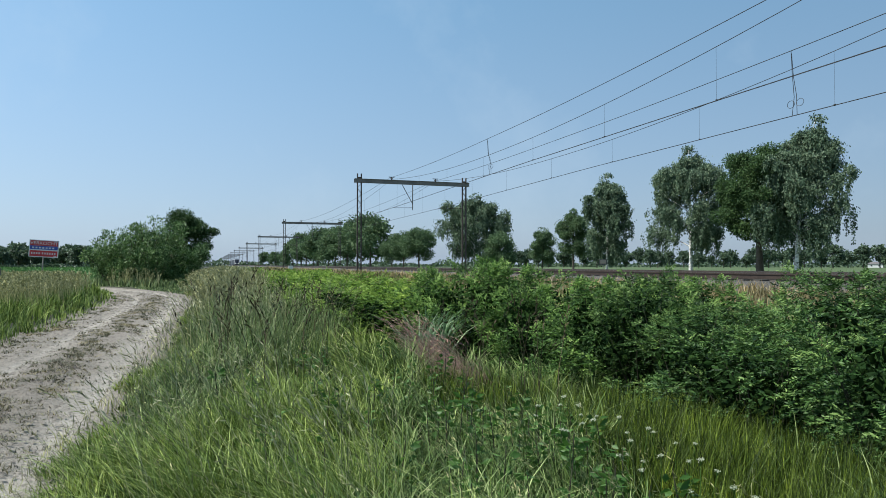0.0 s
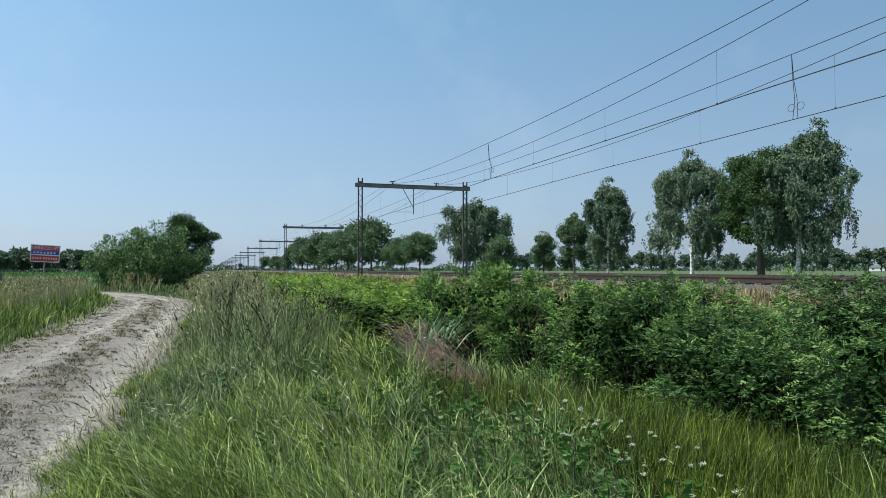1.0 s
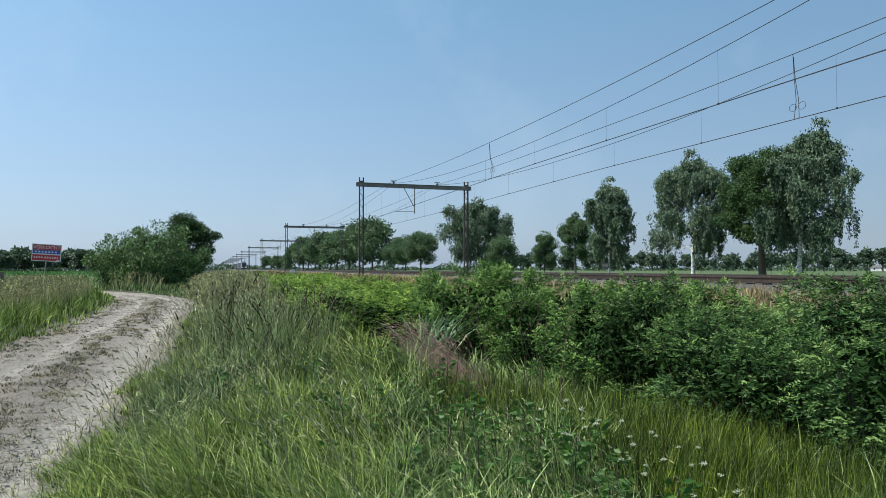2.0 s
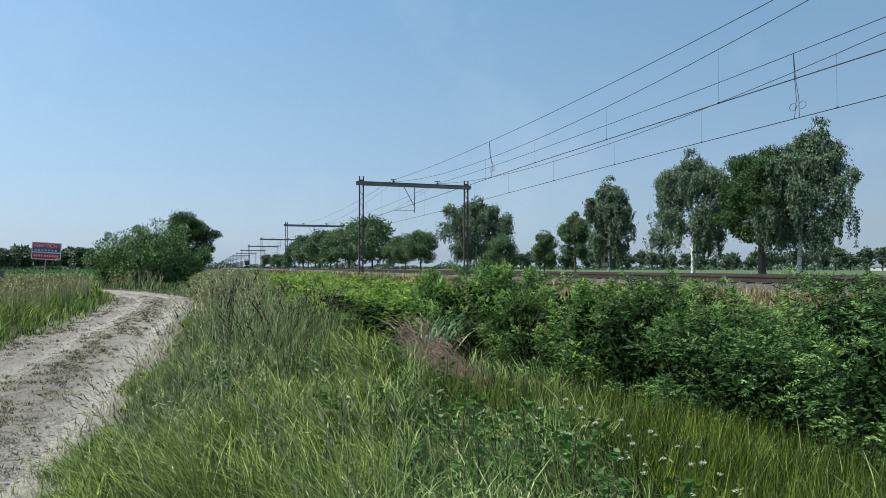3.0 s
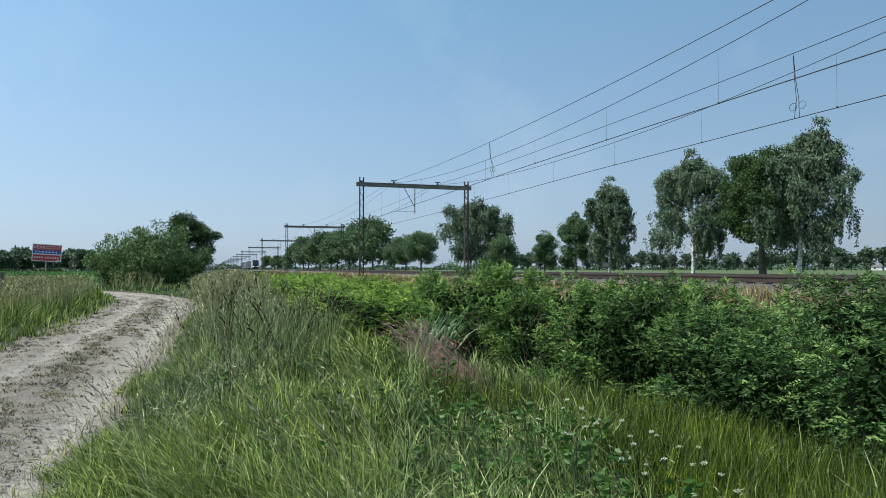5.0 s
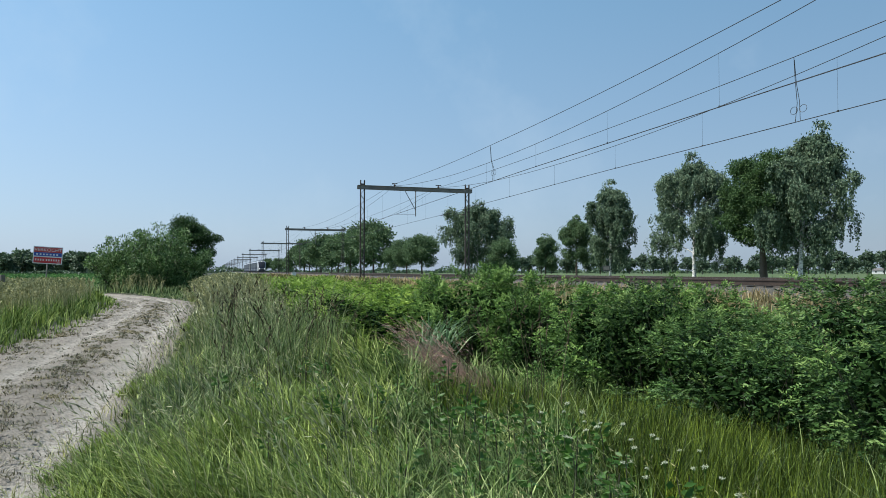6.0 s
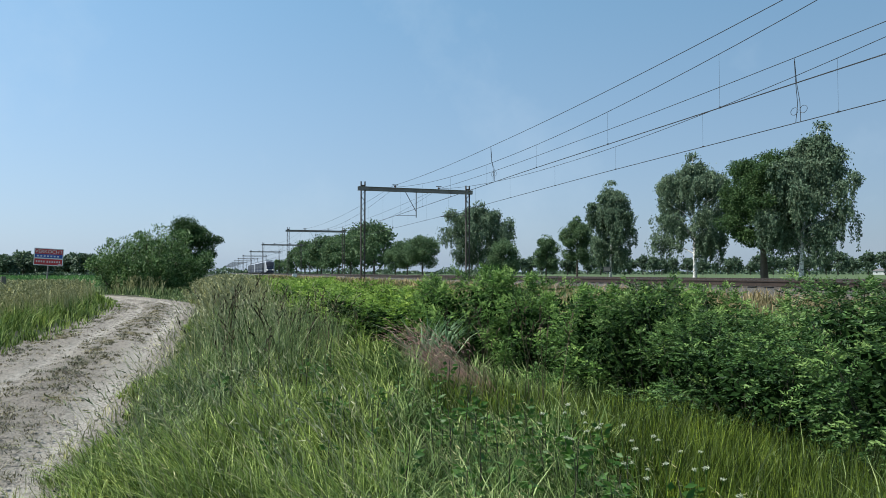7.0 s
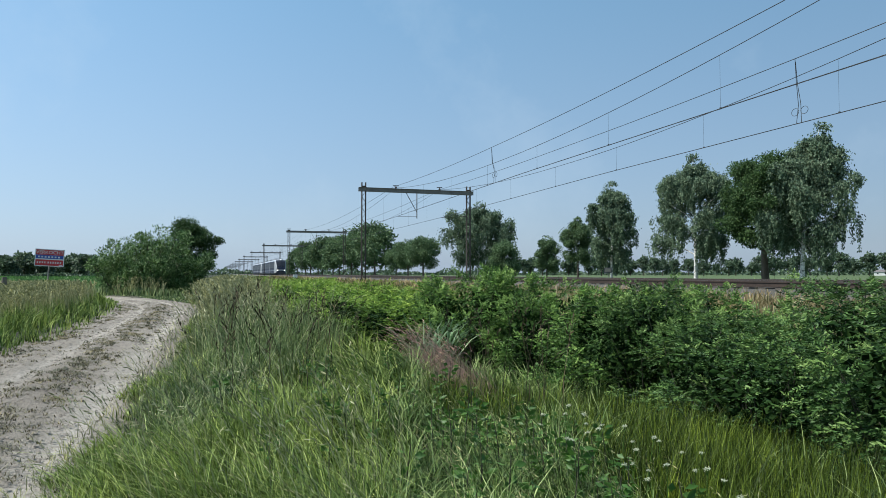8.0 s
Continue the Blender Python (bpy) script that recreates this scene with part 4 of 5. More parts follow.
def make_shrub(seed, height, radius, n_fronds, leaf, pairs, material, name="shrub", label="dense fresh green shrub with pinnate leaves", category="shrub", group="shrubs of the hedge by the ditch"):
    """A dense shrub: upright shoots, clad all round with pinnate leaves, its outline lumpy."""
    rng = np.random.default_rng(seed)
    ob = tagged(new(name), label, category, group)
    k = 16
    an, up = rng.uniform(0, 6.283, k), rng.uniform(0.35, 0.98, k)      # the lumps
    def skin(a, z):
        r = 0.84 * radius * np.sqrt(np.clip(1.06 - z ** 2.4, 0.02, 1)) * (0.85 + 0.2 * np.minimum(1, z * 4))
        for i in range(k):
            d = (np.cos(a - an[i]) - 1) * 6 - ((z - up[i]) * 5) ** 2
            r = r + 0.42 * radius * np.exp(d)
        return r
    items, base, way, size, leaf_tone = [], [], [], [], []
    tips = max(16, n_fronds // 13)
    for i in range(tips):
        a, z = rng.uniform(0, 6.283), 1.04 - 0.98 * rng.uniform(0, 1) ** 1.1
        r = float(skin(a, min(z, 0.97))) * rng.uniform(0.72, 1.0)
        axis = np.array([math.cos(a), math.sin(a), 0.55 + 1.6 * max(z, 0) ** 2]) + rng.normal(size=3) * 0.25
        axis /= np.linalg.norm(axis)
        tip = np.array([math.cos(a) * r, math.sin(a) * r, z * height])
        reach = leaf * rng.uniform(4.5, 7.5)
        foot = tip - axis * reach
        root = np.array([foot[0] * 0.35, foot[1] * 0.35, 0])
        if i % 3 == 0:
            items.append(tube(np.stack([root, (root + foot) / 2 + rng.normal(size=3) * 0.03, foot, tip]), [0.009, 0.007, 0.005, 0.002], 4))
        u1 = unit(np.cross(axis, [0.3, 0.2, 1.0]))
        u2 = np.cross(axis, u1)
        own, spin = rng.normal() * 0.13, rng.uniform(0, 6.283)
        m = int(rng.integers(11, 16))
        for k in range(m):
            u, b = (k + 0.5) / m, spin + 2.4 * k
            base.append(foot + axis * reach * u)
            way.append(axis * (0.25 + 1.1 * u ** 1.5) + (u1 * math.cos(b) + u2 * math.sin(b)) * (1.05 - 0.6 * u))
            size.append(1.15 - 0.5 * u)
            # new growth is lighter; shade deeper in is put into the tone too
            leaf_tone.append(0.16 + 0.62 * u ** 1.3 + own)
    n = n_fronds // 7      # inner fronds, in the darkest tone to stand for shade
    a, z = rng.uniform(0, 6.283, n), 1 - rng.uniform(0, 0.97, n) ** 1.1
    r = skin(a, z) * rng.uniform(0.45, 0.8, n)
    base = np.concatenate([np.array(base), np.stack([np.cos(a) * r, np.sin(a) * r, z * height * 0.95], -1)])
    way = np.concatenate([np.array(way), np.stack([np.cos(a), np.sin(a), 0.5 + z], -1) + rng.normal(size=(n, 3)) * 0.5])
    size, leaf_tone = np.concatenate([size, np.full(n, 1.0)]), np.concatenate([leaf_tone, np.full(n, 0.03)])
    part_np("woody_base", joined(items), M["stem"], ob)
    n = 900        # near-black leaves added to stand for the shade inside
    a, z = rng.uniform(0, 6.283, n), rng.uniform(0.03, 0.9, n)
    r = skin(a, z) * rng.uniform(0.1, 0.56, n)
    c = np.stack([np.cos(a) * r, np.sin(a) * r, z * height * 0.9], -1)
    part_np("inner_foliage", leaves(rng, c, rng.normal(size=(n, 3)), 0.11, 0.06), M["shade_leaf"], ob)
    leaf_tone = np.repeat(np.tile(np.clip(leaf_tone, 0, 1), 2 * pairs + 1), 4)
    part_np("foliage", fronds(rng, base, way, leaf * size * rng.uniform(4.2, 5.8, len(base)), pairs, leaf), material, ob, values=("leaf_tone", leaf_tone))
    return ob


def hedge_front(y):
    # front line placed to fit the camera's view
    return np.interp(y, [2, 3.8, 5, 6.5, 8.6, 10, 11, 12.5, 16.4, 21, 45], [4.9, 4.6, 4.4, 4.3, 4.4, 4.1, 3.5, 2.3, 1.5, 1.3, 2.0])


def build_hedge():
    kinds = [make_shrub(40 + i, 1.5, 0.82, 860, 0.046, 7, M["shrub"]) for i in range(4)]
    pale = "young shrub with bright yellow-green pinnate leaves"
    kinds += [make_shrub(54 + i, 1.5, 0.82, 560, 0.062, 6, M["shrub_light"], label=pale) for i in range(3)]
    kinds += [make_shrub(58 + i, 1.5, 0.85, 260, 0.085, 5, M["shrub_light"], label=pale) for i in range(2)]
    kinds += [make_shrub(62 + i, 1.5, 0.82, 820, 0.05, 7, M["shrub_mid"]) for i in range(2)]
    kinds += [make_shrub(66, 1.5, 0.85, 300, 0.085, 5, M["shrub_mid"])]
    rng = np.random.default_rng(3)
    spots = []
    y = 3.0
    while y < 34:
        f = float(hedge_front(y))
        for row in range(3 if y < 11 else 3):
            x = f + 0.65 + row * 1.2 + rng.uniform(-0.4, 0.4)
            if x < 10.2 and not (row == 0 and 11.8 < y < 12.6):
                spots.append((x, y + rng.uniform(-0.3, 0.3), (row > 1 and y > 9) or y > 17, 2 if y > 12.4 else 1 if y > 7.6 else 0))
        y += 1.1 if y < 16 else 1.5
    spots.sort(key=lambda q: q[2])
    used = set()
    for k, (x, y, coarse, young) in enumerate(spots):
        g = float(ground_z(x, y))
        # heights chosen so the top outline fits as seen from the camera
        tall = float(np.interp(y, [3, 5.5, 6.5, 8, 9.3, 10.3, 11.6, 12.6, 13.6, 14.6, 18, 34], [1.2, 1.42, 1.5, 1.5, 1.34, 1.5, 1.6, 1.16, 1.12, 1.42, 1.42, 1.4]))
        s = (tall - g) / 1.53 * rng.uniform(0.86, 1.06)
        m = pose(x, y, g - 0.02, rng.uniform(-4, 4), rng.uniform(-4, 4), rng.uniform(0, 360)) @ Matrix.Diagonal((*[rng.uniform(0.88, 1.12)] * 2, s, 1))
        i = (k % 4, (11 if coarse else 9 + k % 2), (7 + k % 2 if coarse else 4 + k % 3))[young]
        if i in used:
            copy_thing(kinds[i], m)
        else:
            used.add(i)
            kinds[i].matrix_basis = m


def build_bush():
    """The willow bush at the bend of the track."""
    rng = np.random.default_rng(60)
    ob = tagged(new("willow_bush"), "wide rounded grey-green willow bush beside the track", "bush")
    items, nodes = [], []
    for i in range(84):
        az, rr = rng.uniform(0, 6.283), rng.uniform(0.1, 1) ** 0.6
        h = 4.2 * (1 - 0.5 * rr ** 2.2) * rng.uniform(0.8, 1.05)
        if i >= 46:        # low outer branches
            rr, h = rng.uniform(0.75, 1.05), rng.uniform(0.5, 2.3)
        tip = np.array([math.cos(az) * rr * 3.4, math.sin(az) * rr * 2.4, h])
        t = np.linspace(0, 1, 6)[:, None]
        pts = np.array([tip[0] * (0.25 if i < 46 else 0.6), tip[1] * (0.25 if i < 46 else 0.6), 0]) * (1 - t) + tip * t + rng.normal(size=(6, 3)) * 0.12 * t
        items.append(tube(pts, np.linspace(0.05, 0.01, 6), 4))
        nodes += list(pts[1:])
    part_np("woody_base", joined(items), M["bark"], ob)
    nodes = np.array(nodes)
    part_np("foliage", crown_leaves(rng, nodes, 0.5, 120, 0.19, 0.9, -0.5, 0.36), M["bush"], ob)
    ob.matrix_basis = pose(-4.5, 57.4, 0) @ Matrix.Scale(1.2, 4)


# ---- grass and herbs ----
def scatter(rng, n, x0, x1, y0, y1, keep=None, near=1.4):
    """Places on the ground, thinning out with the distance along the track."""
    u = rng.uniform(0, 1, n)
    a, b = y0 ** (1 - near), y1 ** (1 - near)
    y = (a + (b - a) * u) ** (1 / (1 - near))
    x = rng.uniform(x0, x1, n)
    if keep is not None:
        k = keep(x, y)
        x, y = x[k], y[k]
    return np.stack([x, y, ground_z(x, y) - 0.02], -1)


def width_at(p, w, grow):
    d = np.hypot(p[:, 0], p[:, 1])
    return w * np.maximum(1.0, d / grow)


def build_grass():
    rng = np.random.default_rng(70)
    edge = lambda x, y: (x > -1.15 + veer(y) + 0.25 * near_noise(x, y, 1.3)) & (x < hedge_front(y) + 0.4 - 1.25 * (y < 7.0) + 0.35 * near_noise(x, y, 1.9))
    # the verge between track and hedge
    p, way, tall = tufted(rng, scatter(rng, 2700, -1.5, 4.6, 1.2, 40, edge), 42, 0.065)
    hh = (0.45 + 0.16 * near_noise(p[:, 0], p[:, 1], 0.9)) * tall * rng.uniform(0.5, 1.25, len(p)) * np.clip((p[:, 0] - veer(p[:, 1]) + 1.6) / 1.3, 0.25, 1)
    wd = width_at(p, 0.0105, 4.5) * rng.uniform(0.35, 1.25, len(p))
    # colour boundary follows a sight line from the camera, fitted to its view
    damp = p[:, 0] > 0.27 * p[:, 1] - 0.1 + 0.25 * near_noise(p[:, 0], p[:, 1], 1.6)
    near = p[:, 1] < 5.5
    leaf_tone = tuft_tone(rng, p)
    for nm, lab, pick, bow, high, lean, mt in (("meadow_grass", "long uncut yellow-green meadow grass on the verge", ~damp, 0.75, 1.0, (-0.34, 0.05), "grass"),
                                               ("blue_green_meadow_grass", "denser blue-green grass towards the ditch", damp, 0.8, 1.0, (-0.16, 0.0), "lush")):
        a, b = pick & near, pick & ~near
        sets = [blades(rng, p[k], hh[k] * high, wd[k], np.full(int(k.sum()), bow), lean, way=way[k], fine=f) for k, f in ((a, True), (b, False))]
        tagged(part_np(nm, joined(sets), M[mt], values=("leaf_tone", np.concatenate([np.repeat(leaf_tone[a], 7), np.repeat(leaf_tone[b], 5)]))), lab, "grass", kind="stuff")
    # old blades at the foot of the grass, near-black to stand for shade
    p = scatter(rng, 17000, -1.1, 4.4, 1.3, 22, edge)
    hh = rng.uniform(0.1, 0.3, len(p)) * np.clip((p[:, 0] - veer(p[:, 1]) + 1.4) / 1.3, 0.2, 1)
    g = part_np("shade_under_grass", blades(rng, p, hh, width_at(p, 0.018, 5), np.full(len(p), 1.0)), M["shade_leaf"])
    tagged(g, "matted old blades under the meadow grass, near-black to stand for shade", "grass", kind="stuff")
    # pale flowering stems
    p = scatter(rng, 750, -1.1, 2.6, 2.0, 30, edge)
    hh = rng.uniform(0.4, 0.75, len(p)) * np.clip((p[:, 0] - veer(p[:, 1]) + 1.8) / 1.2, 0.4, 1)
    st, hd = seeded_stems(rng, p, hh, width_at(p, 0.0022, 6), (-0.4, 0.05), np.full(len(p), 0.07), width_at(p, 0.005, 7))
    g = part_np("flowering_grass", joined([st, hd]), M["straw"])
    tagged(g, "pale flowering grass stems above the meadow", "grass", kind="stuff")
    # the tall dark stand further along the verge
    tall = lambda x, y: (x > -0.75 + veer(y) + 0.2 * near_noise(x, y, 1.3)) & (x < hedge_front(y) - 0.5) & (y > 7.5 + 2.6 * x)
    p, way, size = tufted(rng, scatter(rng, 3600, -0.9, 3.2, 6, 48, tall, 1.2), 20, 0.09)
    hh = np.interp(p[:, 1], [6, 10, 16, 30], [0.6, 0.8, 0.95, 0.95]) * np.interp(p[:, 0], [0.8, 2.4], [1, 0.75]) * rng.uniform(0.5, 1.05, len(p)) * size ** 0.5 * np.clip((p[:, 0] - veer(p[:, 1]) + 1.5) / 1.6, 0.25, 1)
    g = part_np("tall_grass", blades(rng, p, hh, width_at(p, 0.0095, 5) * rng.uniform(0.5, 1.2, len(p)), np.full(len(p), 0.75), (0.02, 0), way=way), M["dark_grass"])
    tagged(g, "tall dark green grass stand beside the track", "grass", kind="stuff")
    p = scatter(rng, 2200, -0.7, 3.0, 6, 45, tall, 1.2)
    hh = np.interp(p[:, 1], [6, 10, 16, 30], [0.8, 1.0, 1.08, 1.05]) * np.interp(p[:, 0], [0.8, 2.4], [1, 0.75]) * rng.uniform(0.75, 1.1, len(p)) * np.clip((p[:, 0] - veer(p[:, 1]) + 1.7) / 1.4, 0.4, 1)
    st, hd = seeded_stems(rng, p, hh, width_at(p, 0.0035, 7), (-0.15, 0), np.full(len(p), 0.13), width_at(p, 0.010, 8))
    g = part_np("dark_seeding_grass", joined([st, hd]), M["dark_seed"])
    tagged(g, "dark brown seed heads on tall grass", "grass", kind="stuff")
    p = scatter(rng, 2200, -0.25, 1.3, 15, 55, None, 1.2)
    st, hd = seeded_stems(rng, p, rng.uniform(0.75, 1.1, len(p)), width_at(p, 0.0035, 7), (-0.15, 0), np.full(len(p), 0.15), width_at(p, 0.012, 8))
    g = part_np("ripe_grass", joined([st, hd]), M["straw"])
    tagged(g, "ripe straw-coloured grass on the low mound", "grass", kind="stuff")
    # rushes in the ditch
    rush = lambda x, y: (x > hedge_front(y) - 1.85 + 0.4 * near_noise(x, y, 0.8)) & (x < hedge_front(y) + 0.5) & (x > 1.5) & (y < 7.2 + 0.8 * near_noise(x, y, 1.1))
    p, way, tall = tufted(rng, scatter(rng, 3600, 1.5, 5.6, 1.8, 11.5, rush, 1.2), 27, 0.10)
    hh = rng.uniform(0.28, 0.58, len(p)) * tall ** 0.5
    g = part_np("rushes", blades(rng, p, hh, width_at(p, 0.0048, 4), np.full(len(p), 0.32), (0.03, 0), way=way), M["rush"])
    tagged(g, "yellow-green upright rushes in the damp ditch", "rushes", kind="stuff")
    # the far verge of the track
    left = lambda x, y: x < -3.8 + bend(y) + 0.3 * near_noise(x, y, 1.1)
    p, way, tall = tufted(rng, scatter(rng, 4200, -17, -3.4, 9, 60, left, 1.1), 12, 0.12)
    hh = rng.uniform(0.35, 0.8, len(p)) * tall ** 0.5 * np.clip((-3.4 + bend(p[:, 1]) - p[:, 0]) / 1.3, 0.2, 1)
    g = part_np("verge_grass", blades(rng, p, hh, width_at(p, 0.0085, 7), np.full(len(p), 0.7), (0.05, 0), way=way), M["verge"])
    tagged(g, "green grass on the verge beside the field", "grass", kind="stuff")
    p = scatter(rng, 11000, -15, -4.8, 18, 52, lambda x, y: x < -4.9 + bend(y) + 0.5 * near_noise(x, y, 0.9), 1.0001)
    st, hd = seeded_stems(rng, p, rng.uniform(0.65, 1.1, len(p)), width_at(p, 0.003, 7), (-0.15, 0), np.full(len(p), 0.14), width_at(p, 0.013, 8))
    g = part_np("pale_seeding_grass", joined([st, hd]), M["straw"])
    tagged(g, "pale straw-coloured seeding grass at the field edge", "grass", kind="stuff")
    # beyond the bend, under the bush
    p = scatter(rng, 18000, -9, 3.0, 41.5, 120, lambda x, y: ~on_track(x, y, 0.3) & (x > veer(y) - 0.6) & ~((x > -1.9) & (x < -0.6) & (y < 110)), 1.5)
    hh = rng.uniform(0.12, 0.55, len(p)) * np.where(p[:, 0] > -0.3, 1.8, np.where((p[:, 1] < 51), 0.4, 1.5))
    g = part_np("rough_grass", blades(rng, p, hh, width_at(p, 0.007, 6), np.full(len(p), 0.5)), M["dark_grass"])
    tagged(g, "rough grass round the bush and along the grassy track", "grass", kind="stuff")
    p = scatter(rng, 22000, -8.0, 0.6, 36, 118, lambda x, y: x > veer(y) - 0.9, 1.4)
    g = part_np("track_turf", blades(rng, p, rng.uniform(0.04, 0.16, len(p)), width_at(p, 0.008, 6), np.full(len(p), 0.6)), M["dark_grass"])
    tagged(g, "short trodden turf of the grassy track", "turf", kind="stuff")
    p = scatter(rng, 200, -7.2, -3.4, 52, 55, lambda x, y: ~on_track(x, y, 0.3), 1.0001)
    st, hd = seeded_stems(rng, p, rng.uniform(0.5, 1.25, len(p)), width_at(p, 0.003, 7), (0.06, 0), np.full(len(p), 0.14), width_at(p, 0.008, 8))
    g = part_np("bush_foot_grass", joined([st, hd]), M["straw"])
    tagged(g, "pale seeding grass at the foot of the bush", "grass", kind="stuff")
    p = scatter(rng, 8000, -0.95, 0.5, 14, 38, lambda x, y: x > -0.95 + veer(y), 1.1)
    g = part_np("edge_grass", blades(rng, p, rng.uniform(0.15, 0.5, len(p)), width_at(p, 0.008, 6), np.full(len(p), 0.7)), M["dark_grass"])
    tagged(g, "pale green grass hanging over the edge of the track", "grass", kind="stuff")
    # embankment
    p = scatter(rng, 19000, 8.3, 12.9, 4, 160, None, 1.3)
    hh = rng.uniform(0.15, 0.45, len(p))
    g = part_np("dry_embankment_grass", blades(rng, p, hh, width_at(p, 0.011, 7), np.full(len(p), 0.5)), M["dry_grass"])
    tagged(g, "orange-brown dry grass on the railway embankment", "grass", kind="stuff")
    p = scatter(rng, 14000, 3, 12.0, 30, 200, lambda x, y: x > 3 + 0 * y, 1.4)
    g = part_np("green_embankment_grass", blades(rng, p, rng.uniform(0.25, 0.8, len(p)) * (1 - p[:, 0] / 24), width_at(p, 0.007, 7), np.full(len(p), 0.4)), M["rush"])
    tagged(g, "fresh yellow-green herbs on the foot of the embankment", "grass", kind="stuff")
    p = scatter(rng, 7000, 22.3, 34, 10, 150, None, 1.3)
    g = part_np("far_side_grass", blades(rng, p, rng.uniform(0.3, 0.9, len(p)), width_at(p, 0.007, 7), np.full(len(p), 0.4)), M["verge"])
    tagged(g, "green grass behind the railway", "grass", kind="stuff")


def tuft(seed, name, label, n, radius, h0, h1, width, material, lean, stretch=1.0, heads=None, bow=0.3):
    """A tuft that sways: its origin is at the foot."""
    rng = np.random.default_rng(seed)
    a, r = rng.uniform(0, 6.283, n), radius * rng.uniform(0, 1, n) ** 0.6
    base = np.stack([np.cos(a) * r * stretch, np.sin(a) * r, np.full(n, -0.03)], -1)
    ob = tagged(new(name), label, "grass tuft")
    part_np("foliage", blades(rng, base, rng.uniform(h0, h1, n), np.full(n, width), np.full(n, bow), lean, fine=True), material, ob, values=("leaf_tone", np.full(7 * n, rng.uniform(0.35, 0.7))))
    if heads:
        k = n // 12
        st, hd = seeded_stems(rng, base[:k], rng.uniform(h1 * 0.85, h1 * 1.15, k), np.full(k, width * 0.5), lean, np.full(k, 0.12), np.full(k, width * 1.1))
        part_np("seeding_top", joined([st, hd]), heads, ob)
    return ob


SWAY = []


def build_tufts():
    spots = ((3.2, 9.9), (3.14, 9.3), (3.04, 8.7), (2.98, 8.1), (2.9, 7.5), (2.8, 7.0))
    for i, (x, y) in enumerate(spots):
        t = tuft(80 + i, "red_grass_tuft", "faded reddish-brown flowering grass tuft that leans over", 240, 0.22, 0.45, 0.78, 0.008, M["red_grass"], (-0.6, 0.05), 1.2, M["red_grass"])
        SWAY.append((t, (x, y, float(ground_z(x, y))), 3.0, i * 0.9))
    t = tuft(90, "reed_plant", "blue-green broad-leaved reed plant by the ditch", 75, 0.26, 0.8, 1.2, 0.038, M["reed"], (0.05, 0), 1.2, None, 0.8)
    SWAY.append((t, (3.2, 10.1, float(ground_z(3.2, 10.1))), 1.6, 0.4))
    rng = np.random.default_rng(91)
    for i in range(12):
        y = float(rng.uniform(2.8, 6.0))
        x = float(rng.uniform(-0.4, 0.22 * y + 0.1))
        t = tuft(100 + i, "grass_tuft", "long green grass tuft with pale seed heads bending in the wind", 150, 0.28, 0.4, 0.72, 0.008, M["grass"], (-0.3, 0.0), 1.0, M["dark_seed"], 0.8)
        SWAY.append((t, (x, y, float(ground_z(x, y))), 3.0, i * 1.3))
    for i in range(8):
        y = float(rng.uniform(8, 15))
        x = float(rng.uniform(0.1, 1.9))
        t = tuft(130 + i, "tall_grass_tuft", "tall dark grass tuft with brown seed heads", 130, 0.35, 0.7, 1.05, 0.007, M["dark_grass"], (0.08, 0.0), 1.0, M["dark_seed"], 0.3)
        SWAY.append((t, (x, y, float(ground_z(x, y))), 2.4, i * 1.7))


